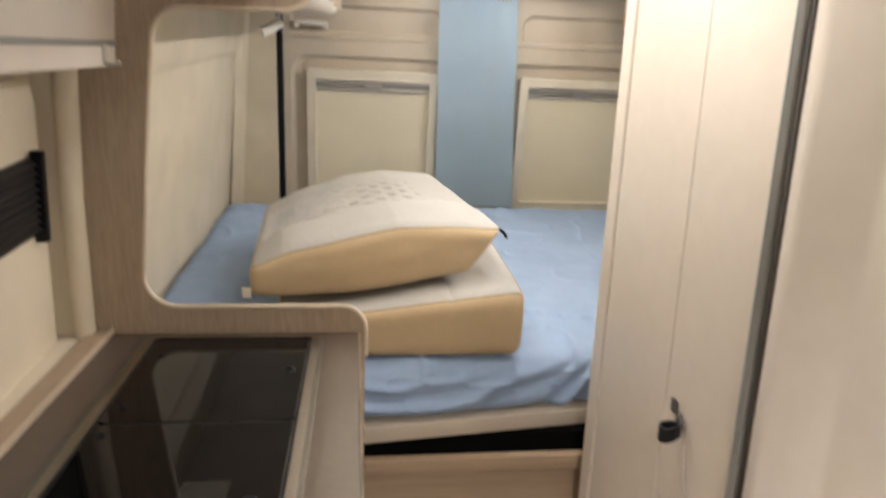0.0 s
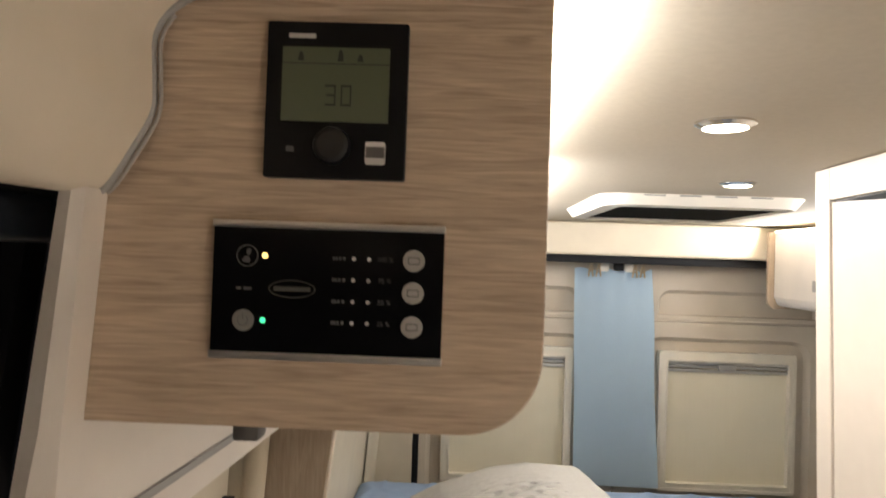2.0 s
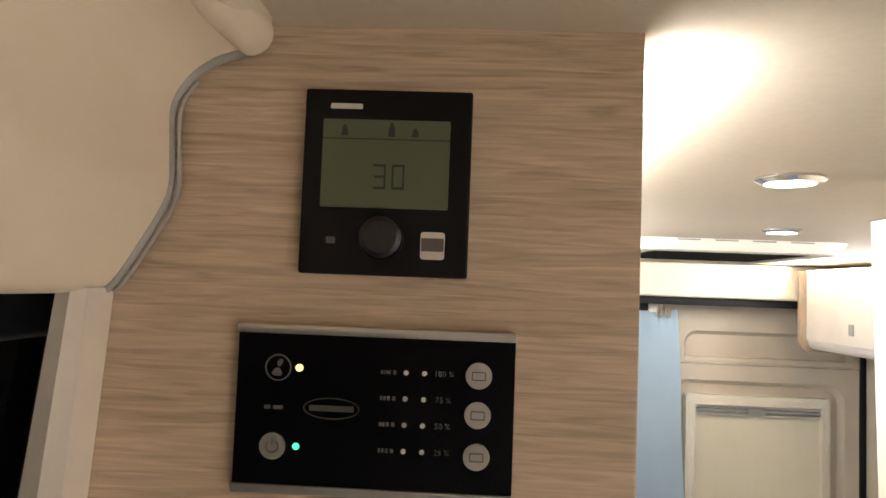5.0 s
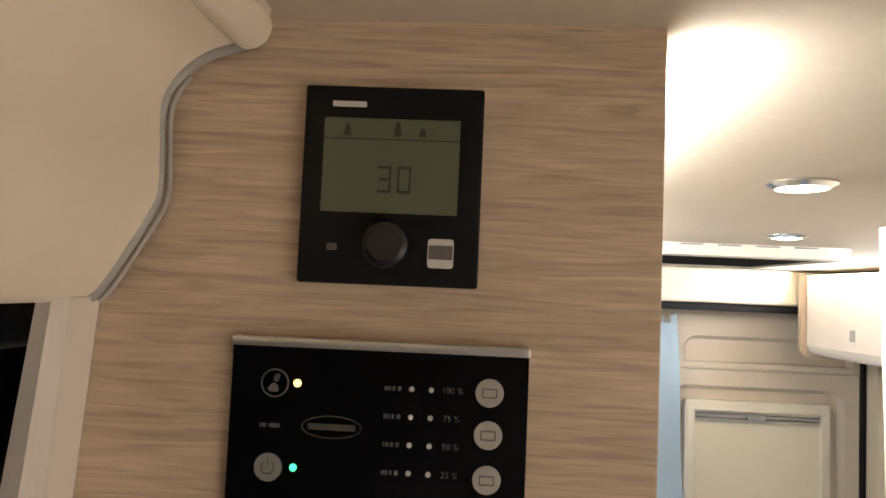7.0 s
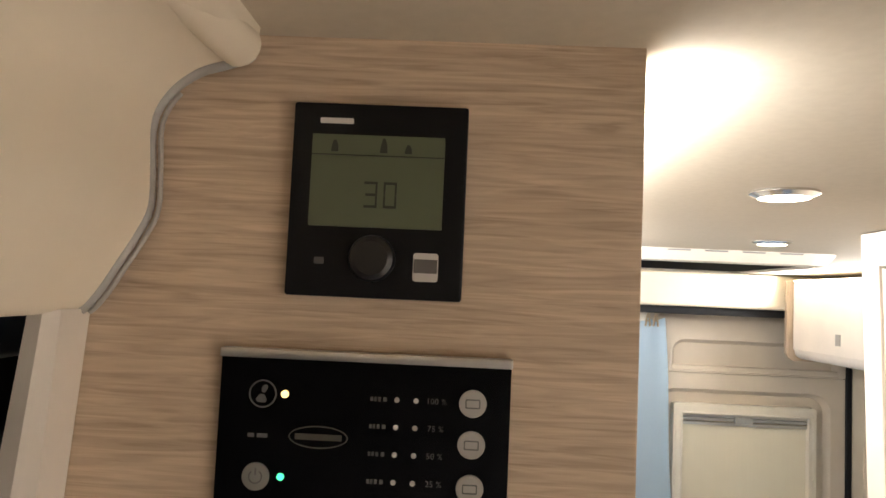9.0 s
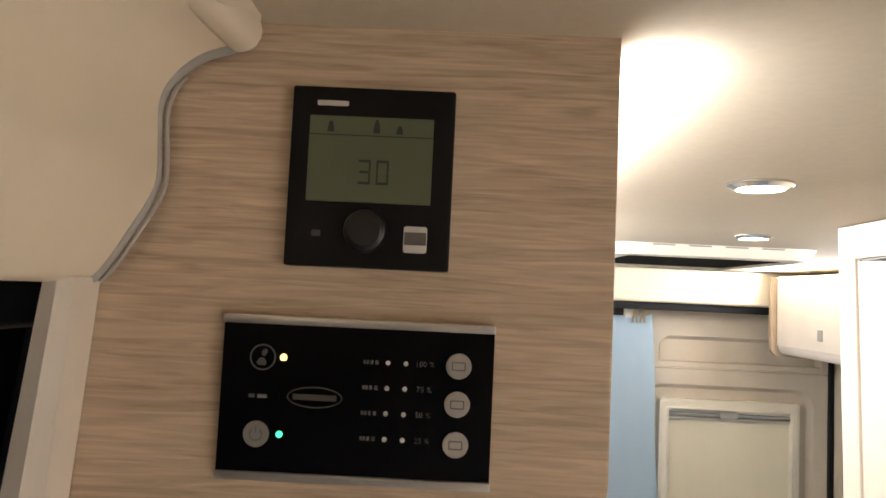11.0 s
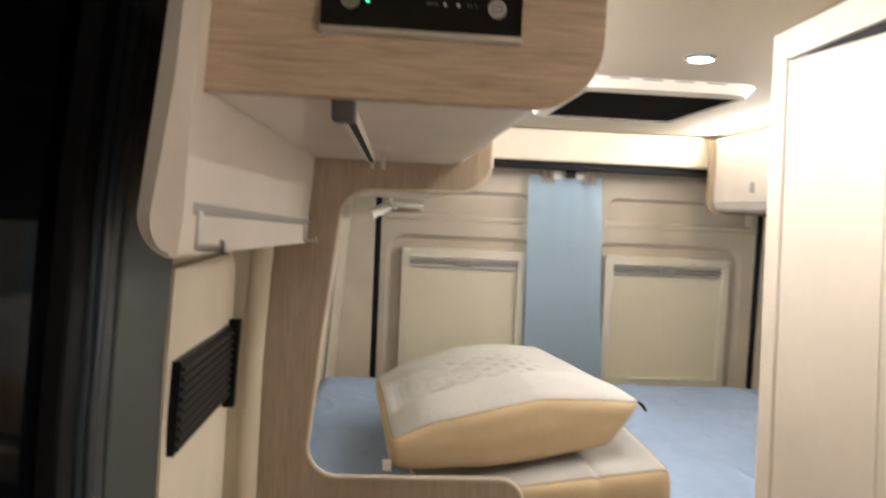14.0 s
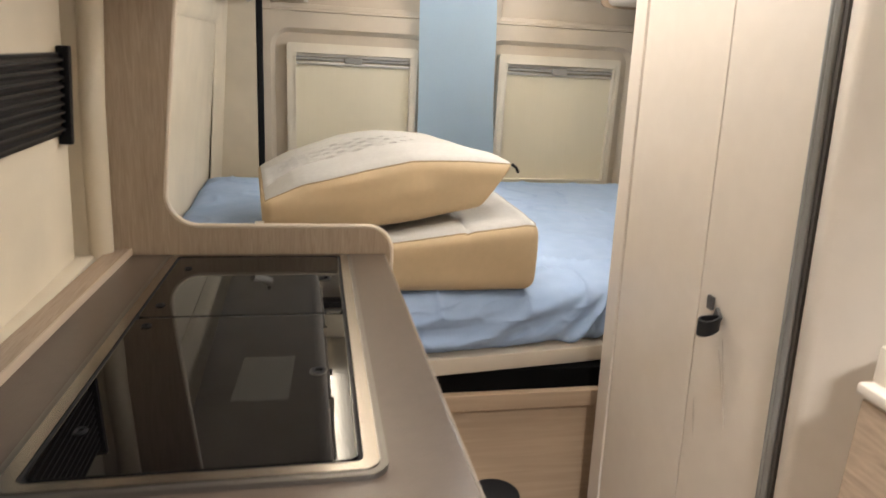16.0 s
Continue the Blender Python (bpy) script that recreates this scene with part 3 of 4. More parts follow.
for o in list(hob.children_recursive):
    for v in o.data.vertices:
        v.co.y += 0.018 * (v.co.y - 0.48) / 0.635
        v.co.x += 0.011
    skewed(o)
for o in list(ups.children_recursive):
    skewed(o)
single("socket_plate", box(0.2625, 0.267, 1.02, 1.05, 0.885, 0.925, 0.001), CHROME, "small chrome catch on the cabinet edge", "catch")

# ventilation panel on the side wall
vent = thing("vent_panel", (-0.232, 0.95, 1.15), "black ribbed ventilation panel on the side wall", "vent")
part("backing", box(-0.240, -0.229, 0.808, 1.064, 1.160, 1.276, 0.001), BLACK, vent)
for i in range(9):
    z = 1.165 + i * 0.0122
    part("slat", prism([(-0.230, z), (-0.2235, z + 0.002), (-0.2235, z + 0.005), (-0.230, z + 0.0085)], "y", 0.810, 1.062), VENTBLACK, vent)
part("end_bar", box(-0.234, -0.2165, 1.060, 1.074, 1.146, 1.286, 0.002), BLACK, vent)

for o in vent.children:
    for v in o.data.vertices:
        v.co.x += 0.002 + 0.055 * max(0.0, v.co.z - 1.15)

# shelf lip with rail and hooks


def heel(rx, rz, n=10):
    """The rounded lower corner of the post, from its bottom up to its outer edge."""
    return [(-0.1165 - rx * math.sin(a), 1.4590 - rz * math.cos(a)) for a in [i * math.pi / 2 / n for i in range(n + 1)]]


strip = [(-0.0955, 1.684), (-0.1045, 1.545), (-0.1100, 1.460), (-0.1120, 1.4345)] + heel(0.0125, 0.0245) + [(-0.1155, 1.545), (-0.1025, 1.684)]
band = [(-0.1025, 1.684), (-0.1155, 1.545)] + heel(0.0125, 0.0243)[::-1] + heel(0.0220, 0.0262) + [(-0.1275, 1.545), (-0.1110, 1.684)]
shelf = thing("wall_shelf", (-0.12, 0.8, 1.40), "white laminate wall shelf board with an aluminium rail", "shelf")
def ridge_x(z):
    return float(np.interp(z, [1.433, 1.459, 1.545, 1.684], [-0.1180, -0.1290, -0.1155, -0.1025]))


for outline, slope in ((strip, 0.35), (band, -0.3)):
    bm = prism(outline, "y", 0.434, 0.4605)
    for v in bm.verts:
        if v.co.y < 0.45:
            v.co.y += slope * (v.co.x - ridge_x(v.co.z))
    part("end_post" if slope > 0 else "end_bevel", bm, WHITE, shelf)
part("back_board", prism([(-0.111, 1.5495), (-0.1195, 1.432), (-0.131, 1.432), (-0.126, 1.5495)], "y", 0.462, 1.152), WHITE, shelf)
def drooping(bm):
    """The lip and its rail run down a little towards the rear."""
    for v in bm.verts:
        if v.co.z < 1.50:
            v.co.z += 0.024 * (1.152 - v.co.y) / 0.69 - 0.021
    return bm


part("front_lip", drooping(prism(fillet([(-0.1185, 1.462, 0.001), (-0.121, 1.4265, 0.003), (-0.130, 1.4265, 0.003), (-0.130, 1.462, 0.001)]), "y", 0.462, 1.152)), WHITE, shelf)
part("rail", drooping(prism([(-0.118, 1.4655), (-0.1145, 1.4655), (-0.1145, 1.4605), (-0.1175, 1.4605)], "y", 0.470, 1.150)), SEAL, shelf)
# dark strip for the rail's grey lower line and the shadow below it
part("rail_lip", drooping(prism([(-0.1185, 1.4603), (-0.1158, 1.4603), (-0.1162, 1.4572), (-0.1188, 1.4572)], "y", 0.470, 1.150)), GREYP, shelf, "dark lower rail edge with the shadow beneath painted in")
for hy, hz in ((0.497, 0.005), (1.092, -0.017)):
    hook = bmesh.new()
    box(-0.1195, -0.1155, hy, hy + 0.012, 1.428, 1.458, 0.001, hook)
    box(-0.1175, -0.097, hy + 0.001, hy + 0.011, 1.427, 1.432, 0.001, hook)
    box(-0.101, -0.097, hy + 0.001, hy + 0.011, 1.427, 1.436, 0.001, hook)
    hook.verts.ensure_lookup_table()
    for v in hook.verts:
        v.co.z += hz
    single("coat_hook", hook, ALU, "small grey metal hook on the shelf rail", "hook")

# ---------------------------------------------------------------- overhead cabinet with the control panels
PAN = 0.462
oh = thing("overhead_cabinet", (0.03, 0.8, 1.545), "overhead kitchen cabinet with an oak end panel", "cabinet")
end = fillet([(0.170, 1.826, 0), (0.170, 1.545, 0.048), (-0.119, 1.545, 0), (-0.101, 1.684, 0), (-0.098, 1.710, 0), (-0.092, 1.740, 0), (-0.088, 1.780, 0), (-0.066, 1.812, 0), (-0.045, 1.821, 0), (-0.045, 1.826, 0)], 12)
part("end_panel", prism(end, "y", PAN, PAN + 0.016, 0.0012), OAK_H, oh, "oak end panel with horizontal grain")
box_shape = fillet([(0.160, 1.788, 0), (0.160, 1.550, 0.045), (-0.135, 1.550, 0), (-0.09, 1.70, 0), (-0.06, 1.788, 0)], 10)
part("body", prism(box_shape, "y", PAN + 0.016, PY), WHITE, oh)
part("front_door", box(0.1605, 0.1695, PAN + 0.02, PY - 0.004, 1.605, 1.785, 0.002), WHITE, oh)
part("knob", disc((0.66, 1.63), "x", 0.010, 0.1695, 0.181, 16, 0.003), CHROME, oh)
part("strip_light", box(0.150, 0.176, PAN + 0.02, PY - 0.004, 1.789, 1.796), LEDGLOW, oh, "glowing light strip")
lampbar = thing("light_bar", (-0.01, 0.72, 1.53), "switched-off grey light bar under the overhead cabinet", "lamp")
part("end_cap", box(-0.021, -0.004, 0.480, 0.500, 1.531, 1.549, 0.003), CAPGREY, lampbar)
part("bar", box(-0.0185, -0.0060, 0.500, 0.985, 1.536, 1.549, 0.002), PLASTIC, lampbar, "white plastic light housing")
part("slot", box(-0.0118, -0.0062, 0.52, 0.975, 1.5350, 1.5365), RUBBER, lampbar)
for cx in (-0.012, 0.004):
    part("catch", box(cx, cx + 0.006, 0.984, 1.000, 1.527, 1.549, 0.0012), ALU, lampbar)

# heater control: black square with a display
tm = thing("heater_control", (0.042, PAN, 1.695), "black heater control panel with display and knob", "control panel")
TX, TZ, TW, TH = 0.0, 1.788, 0.084, 0.093
FY = PAN - 0.008


def tp(u, v):
    return TX + u * TW, TZ - v * TH


def plate(u0, u1, v0, v1, d0, d1, r, mat, name, parent, at=tp):
    x0, z1 = at(u0, v0)
    x1, z0 = at(u1, v1)
    return part(name, prism(rounded(x0, x1, z0, z1, r, 4), "y", d0, d1), mat, parent)


part("housing", prism(rounded(TX, TX + TW, TZ - TH, TZ, 0.0015), "y", FY, PAN, 0.001), BLACK, tm)
screen = plate(0.115, 0.872, 0.165, 0.640, FY - 0.0006, FY + 0.001, 0.0005, LCD, "display", tm)
plate(0.115, 0.872, 0.268, 0.274, FY - 0.0009, FY, 0.0001, LCDINK, "rule", screen)
for u, h in ((0.245, 0.06), (0.525, 0.075), (0.665, 0.045)):
    x, z = tp(u, 0.255)
    part("symbol", prism([(x - 0.0018, z), (x + 0.0018, z), (x + 0.0016, z + 0.55 * h * TH), (x + 0.0006, z + h * TH), (x - 0.0006, z + h * TH), (x - 0.0014, z + 0.5 * h * TH)], "y", FY - 0.0009, FY), LCDINK, screen)
SEGS = {"a": (0, 1, 0, 0.1), "b": (0.85, 1, 0.02, 0.49), "c": (0.85, 1, 0.51, 0.98), "d": (0, 1, 0.9, 1), "e": (0, 0.15, 0.51, 0.98), "f": (0, 0.15, 0.02, 0.49), "g": (0.1, 0.9, 0.45, 0.55)}
for u, lit in ((0.425, "abgcd"), (0.535, "abcdef")):
    for seg in lit:
        a0, a1, b0, b1 = SEGS[seg]
        x0, z1 = tp(u + a0 * 0.075, 0.405 + b0 * 0.135)
        x1, z0 = tp(u + a1 * 0.075, 0.405 + b1 * 0.135)
        part("digit_segment", box(x0, x1, FY - 0.0009, FY, z0, z1), LCDINK, screen)
plate(0.155, 0.345, 0.080, 0.108, FY - 0.0006, FY + 0.001, 0.0005, DOT, "logo_bar", tm)
plate(0.160, 0.215, 0.800, 0.835, FY - 0.0005, FY + 0.001, 0.0006, PRINT, "return_mark", tm)
badge = plate(0.720, 0.862, 0.760, 0.905, FY - 0.0006, FY + 0.001, 0.0015, DOT, "badge", tm)
plate(0.725, 0.857, 0.792, 0.862, FY - 0.0009, FY, 0.0003, CAPGREY, "badge_bar", badge)
kx, kz = tp(0.495, 0.800)
knob = part("knob", disc((kx, kz), "y", 0.0108, FY - 0.010, FY, 48, 0.003), KNOBBLACK, tm)

# supply panel: black front with indicator dots and buttons
lt = thing("supply_panel", (0.04, PAN, 1.587), "black supply control panel with silver buttons and indicator lights", "control panel")
LX, LZ, LW, LH = -0.028, 1.669, 0.137, 0.082
LY = PAN - 0.006
part("front", box(LX, LX + LW, LY, PAN, LZ - LH + 0.003, LZ - 0.003), GLOSS, lt)
part("trim_strip", box(LX - 0.0005, LX + LW + 0.0005, LY - 0.002, PAN, LZ - 0.0042, LZ, 0.0006), ALU, lt)
part("trim_strip", box(LX - 0.0005, LX + LW + 0.0005, LY - 0.002, PAN, LZ - LH, LZ - LH + 0.0042, 0.0006), ALU, lt)
for dz in (0.021, 0.040, 0.060):
    b = part("button", disc((LX + 0.872 * LW, LZ - dz), "y", 0.0065, LY - 0.0015, LY, 28, 0.0006), SILVER, lt)
    cx, cz = LX + 0.872 * LW, LZ - dz
    part("button_mark", ring(rounded(cx - 0.0035, cx + 0.0035, cz - 0.0022, cz + 0.0022, 0.0006), rounded(cx - 0.0029, cx + 0.0029, cz - 0.0016, cz + 0.0016, 0.0004), "y", LY - 0.0018, LY - 0.001), PRINT, b)
pb = part("power_button", disc((LX + 0.142 * LW, LZ - 0.0592), "y", 0.0065, LY - 0.0015, LY, 28, 0.0005), POWERGREY, lt)
cx, cz = LX + 0.142 * LW, LZ - 0.0592
part("button_mark", tube([(cx + 0.0030 * math.sin(a), LY - 0.0016, cz + 0.0030 * math.cos(a)) for a in [0.6 + i * 0.25 for i in range(21)]], 0.00035, 6), PRINT, pb)
part("button_mark", box(cx - 0.0003, cx + 0.0003, LY - 0.0018, LY - 0.001, cz + 0.0008, cz + 0.0040), PRINT, pb)
cx, cz = LX + 0.149 * LW, LZ - 0.021
circ = lambda r: [(cx + r * math.cos(i * math.tau / 28), cz + r * math.sin(i * math.tau / 28)) for i in range(28)]
part("round_mark", ring(circ(0.0066), circ(0.0059), "y", LY - 0.0004, LY + 0.0005), PRINT, lt)
bird = bmesh.new()
prism(fillet([(cx - 0.0005, cz + 0.0005, 0.0008), (cx + 0.0012, cz + 0.0006, 0.0006), (cx + 0.0026, cz + 0.0036, 0.0008), (cx + 0.0008, cz + 0.0044, 0.0008), (cx - 0.0006, cz + 0.0030, 0.0006)], 4), "y", LY - 0.0004, LY, bm=bird)
prism(fillet([(cx - 0.0034, cz - 0.0028, 0.0006), (cx - 0.0020, cz - 0.0040, 0.0005), (cx + 0.0014, cz - 0.0041, 0.0005), (cx + 0.0020, cz - 0.0026, 0.0005), (cx + 0.0006, cz - 0.0002, 0.0005), (cx - 0.0014, cz - 0.0002, 0.0005)], 4), "y", LY - 0.0004, LY, bm=bird)
part("mark_shape", bird, PRINT, lt)
part("amber_light", disc((LX + 0.226 * LW, LZ - 0.0207), "y", 0.0018, LY - 0.0006, LY, 16), AMBER, lt)
part("green_light", disc((LX + 0.226 * LW, LZ - 0.059), "y", 0.0017, LY - 0.0006, LY, 16), GREEN, lt)
ox, oz = LX + 0.348 * LW, LZ - 0.040
oval = lambda a, b: [(ox + a * math.cos(i * math.tau / 36), oz + b * math.sin(i * math.tau / 36)) for i in range(36)]
part("oval_logo", ring(oval(0.0140, 0.0053), oval(0.0134, 0.0047), "y", LY - 0.0004, LY + 0.0005), VENTPRINT, lt)
part("logo_bar", box(ox - 0.0110, ox + 0.0110, LY - 0.0004, LY, oz - 0.0014, oz + 0.0014), VENTPRINT, lt)
for a, b in ((0.105, 0.127), (0.137, 0.172)):
    part("name_bar", box(LX + a * LW, LX + b * LW, LY - 0.0004, LY, LZ - 0.0413, LZ - 0.0395), PRINT, lt)
FACE = Matrix.Rotation(radians(90), 4, "X")
for i, text in enumerate(("100 %", "75 %", "50 %", "25 %")):
    z = LZ - 0.021 - i * 0.01267
    part("dot", disc((LX + 0.612 * LW, z), "y", 0.00125, LY - 0.0006, LY, 14), DOT, lt)
    part("dot", disc((LX + 0.678 * LW, z), "y", 0.00125, LY - 0.0006, LY, 14), DOT, lt)
    for a, b in ((0.521, 0.530), (0.533, 0.542), (0.547, 0.557), (0.565, 0.577)):
        part("value_bar", box(LX + a * LW, LX + b * LW, LY - 0.0004, LY, z - 0.0010, z + 0.0010), PRINT, lt)
    letters(text, 0.0040, Matrix.Translation((LX + 0.748 * LW, LY - 0.0004, z)) @ FACE, PRINT, lt)

# ---------------------------------------------------------------- cabinets over the bed
bo = thing("bed_cabinet", (0.05, 1.9, 1.525), "white overhead cabinet along the bed", "cabinet")
part("body", prism(fillet([(0.188, 1.792, 0), (0.188, 1.512, 0.035), (-0.205, 1.512, 0), (-0.17, 1.792, 0)]), "y", PY + 0.017, 2.69), WHITE, bo)
for y0, y1 in ((1.18, 1.68), (1.69, 2.18), (2.19, 2.68)):
    dr = part("door", box(0.1885, 0.197, y0, y1, 1.565, 1.79, 0.002), WHITE, bo)
    part("edge_strip", box(0.187, 0.2015, y1 - 0.010, y1 + 0.004, 1.535, 1.793, 0.002), EDGE, dr)
    part("knob", disc((y0 + 0.25, 1.59), "x", 0.010, 0.197, 0.208, 16, 0.003), CHROME, dr)
part("strip_light", box(0.175, 0.200, PY + 0.02, 2.68, 1.793, 1.799), LEDGLOW, bo, "glowing light strip")

rc = thing("rear_cabinet", (1.5, 2.0, 1.52), "white overhead cabinet over the foot of the bed", "cabinet")
part("body", prism(fillet([(1.312, 1.795, 0), (1.312, 1.517, 0.03), (1.70, 1.517, 0), (1.70, 1.795, 0)]), "y", 1.235, 2.665), WHITE, rc)
rd = part("door", box(1.302, 1.3115, 1.24, 2.655, 1.550, 1.792, 0.002), WHITE, rc)
part("latch", box(1.2985, 1.303, 2.345, 2.372, 1.585, 1.622, 0.001), GREYP, rd, "small grey push latch")
part("end_panel", prism(fillet([(1.284, 1.798, 0.0), (1.284, 1.508, 0.035), (1.70, 1.508, 0), (1.70, 1.798, 0)]), "y", 2.666, 2.682), OAK_V, rc)
part("strip_light", box(1.300, 1.326, 1.25, 2.65, 1.796, 1.802), LEDGLOW, rc, "glowing light strip")

# ---------------------------------------------------------------- ceiling fittings
for sx, sy in SPOTS:
    s = thing("ceiling_spot", (sx, sy, CEIL - 0.012), "round chrome-rimmed ceiling spotlight, switched on", "lamp", "ceiling spots")
    c1 = [(sx + 0.035 * math.cos(i * math.tau / 36), sy + 0.035 * math.sin(i * math.tau / 36)) for i in range(36)]
    c2 = [(sx + 0.026 * math.cos(i * math.tau / 36), sy + 0.026 * math.sin(i * math.tau / 36)) for i in range(36)]
    rim = ring(c1, c2, "z", CEIL - 0.007, CEIL)
    for v in rim.verts:
        if v.co.z < CEIL - 0.003 and math.hypot(v.co.x - sx, v.co.y - sy) > 0.03:
            v.co.z += 0.0045
    part("rim", rim, CHROME, s)
    part("lens", disc((sx, sy), "z", 0.0258, CEIL - 0.0035, CEIL - 0.001, 36), LAMPGLOW, s, "glowing warm white lens")

sk = thing("skylight", (0.69, 1.95, CEIL - 0.03), "white-framed roof hatch with a dark blind", "skylight")
hatch = (ring(rounded(0.445, 0.945, 1.665, 2.26, 0.07, 8), rounded(0.508, 0.925, 1.745, 2.228, 0.012, 8), "z", CEIL - 0.026, CEIL))
for v in hatch.verts:
    if v.co.z < CEIL - 0.02 and not (0.50 < v.co.x < 0.93 and 1.74 < v.co.y < 2.23):
        v.co.x, v.co.y = 0.695 + (v.co.x - 0.695) * 0.93, 1.962 + (v.co.y - 1.962) * 0.955
part("frame", hatch, PLASTIC, sk)
part("dark_blind", box(0.504, 0.930, 1.74, 2.232, CEIL - 0.0195, CEIL - 0.016), HATCH_HOLLOW, sk, "dark roof hatch blind")
for i in range(4):
    part("slot", box(0.545 + i * 0.083, 0.595 + i * 0.083, 1.6635, 1.668, CEIL - 0.0050, CEIL - 0.002), GREYP, sk)

# ---------------------------------------------------------------- rear doors


def recessed(outer, hole, r, slope, front, back, foot=None):
    """A moulded panel with a rounded hole whose sides slope inwards."""
    o = fillet([(outer[0], outer[2], 0.001), (outer[1], outer[2], 0.001), (outer[1], outer[3], 0.001), (outer[0], outer[3], 0.001)], 8)

    def mouth(d):
        low = max(0.003, (r if foot is None else foot) - d)
        high = max(0.004, r - d)
        u0, u1, v0, v1 = hole[0] + d, hole[1] - d, hole[2] + d, hole[3] - d
        return fillet([(u0, v0, low), (u1, v0, low), (u1, v1, high), (u0, v1, high)], 8)

    bm = bmesh.new()
    rings = [[bm.verts.new((u, y, v)) for u, v in line] for line, y in
             ((o, back), (o, front), (mouth(-0.002), front), (mouth(0.0), front + 0.002), (mouth(slope), back - 0.002), (mouth(slope + 0.003), back))]
    for p, q in zip(rings, rings[1:]):
        for i in range(len(p)):
            bm.faces.new((p[i], q[i], q[(i + 1) % len(p)], p[(i + 1) % len(p)]))
    return bm


for name, x0, x1, w0, w1 in (("rear_door", -0.030, 0.764, 0.062, 0.591), ("rear_door", 0.772, 1.618, 0.944, 1.499)):
    rdoor = thing(name, ((x0 + x1) / 2, 2.90, 0.4), "beige-lined rear door with a blind-covered window", "door", "rear doors")
    part("panel", box(x0, x1, 2.905, 2.95, 0.3, 1.72, 0.003), DOORGREY, rdoor)
    hole0, hole1 = (x0 + 0.03, x1 - 0.155) if x0 < 0 else (x0 + 0.165, x1 - 0.03)
    part("window_surround", recessed((x0, x1, 0.5, 1.428), (w0 - 0.062, w1 + 0.058, 0.66, 1.364), 0.075, 0.016, 2.878, 2.907), DOORGREY, rdoor)
    part("upper_border", recessed((x0, x1, 1.4305, 1.70), (hole0, hole1, 1.436, 1.558), 0.050, 0.014, 2.876, 2.907, 0.004), DOORGREY, rdoor)
    part("ridge", prism(fillet([(2.907, 1.429, 0), (2.881, 1.430, 0.003), (2.878, 1.443, 0.004), (2.881, 1.4565, 0.003), (2.907, 1.458, 0)]), "x", x0, x1), DOORGREY, rdoor)
    wf = part("window_frame", ring(rounded(w0, w1, 0.742, 1.310, 0.012), rounded(w0 + 0.036, w1 - 0.030, 0.775, 1.272, 0.006), "y", 2.868, 2.906), WINFRAME, rdoor)
    part("bead", ring(rounded(w0 + 0.009, w1 - 0.009, 0.751, 1.301, 0.008), rounded(w0 + 0.014, w1 - 0.014, 0.756, 1.296, 0.006), "y", 2.8655, 2.869), WINFRAME, wf)
    part("inner_lip", ring(rounded(w0 + 0.030, w1 - 0.024, 0.769, 1.278, 0.006), rounded(w0 + 0.0362, w1 - 0.0302, 0.7752, 1.2718, 0.005), "y", 2.8635, 2.880), WINFRAME, wf)
    part("blind", box(w0 + 0.034, w1 - 0.028, 2.892, 2.897, 0.770, 1.240), BLIND, wf, "closed beige blackout blind")
    for z in (1.233, 1.250, 1.264):
        part("blind_rail", box(w0 + 0.034, w1 - 0.028, 2.880, 2.896, z - 0.006, z + 0.006, 0.002), GREYP if z == 1.250 else ALU, wf)
    part("blind_handle", box((w0 + w1) / 2 - 0.035, (w0 + w1) / 2 + 0.035, 2.874, 2.890, 1.236, 1.262, 0.003), GREYP, wf)
for x in (-0.043, 1.626):
    single("door_seal", prism(rounded(x - 0.012, x + 0.012, 2.870, 2.91, 0.006), "z", 0.3, 1.70), RUBBER, "black rubber seal beside the rear door", "trim", "structure")
single("wall_rear", box(-0.35, 1.80, 2.951, 3.0, 0.0, CEIL), RUBBER, "dark body shell behind the rear doors", "wall", "structure")
single("wall_corner", box(-0.30, -0.056, 2.862, 2.95, 0.0, CEIL), CREAM, "cream pillar beside the rear door", "wall", "structure")
single("wall_pillar", box(1.64, RIGHT, 2.80, 2.95, 0.0, CEIL), CREAM, "cream pillar beside the rear door", "wall", "structure")
pelmet = fillet([(2.705, 1.689, 0.012), (2.715, 1.8195, 0.012), (2.94, 1.8215, 0), (2.94, 1.689, 0)])
single("pelmet", prism(pelmet, "x", -0.18, 1.68), CREAM, "cream pelmet across the rear wall", "trim", "structure")
single("curtain_rail", box(-0.10, 1.66, 2.735, 2.80, 1.660, 1.688, 0.002), RUBBER, "black curtain rail under the pelmet", "rail")

cur = thing("curtain", (0.76, 2.84, 0.78), "narrow light blue cloth curtain clipped to the rail", "curtain")
bm = bmesh.new()
NX, NZ = 40, 40
grid = []
for k in range(NZ + 1):
    w = k / NZ
    x0, x1, z = 0.602 - 0.019 * w, 0.940 - 0.043 * w, 0.76 + 0.876 * w
    grid.append([bm.verts.new((x0 + (x1 - x0) * i / NX + 0.004 * math.sin(w * 9 + 1) * (i / NX - 0.3), 2.838 + (0.0004 + 0.004 * w ** 14) * math.sin(i * 0.62 + 1.2 * math.sin(w * 2.1)) + 0.003 * math.sin(i * 0.13 + w * 1.2),
                               z + (0.006 * math.sin(i * 0.5) if k == NZ else 0))) for i in range(NX + 1)])
for k in range(NZ):
    for i in range(NX):
        bm.faces.new((grid[k][i], grid[k][i + 1], grid[k + 1][i + 1], grid[k + 1][i]))
bmesh.ops.solidify(bm, geom=list(bm.faces), thickness=0.002)
part("cloth", bm, CURTAIN, cur)
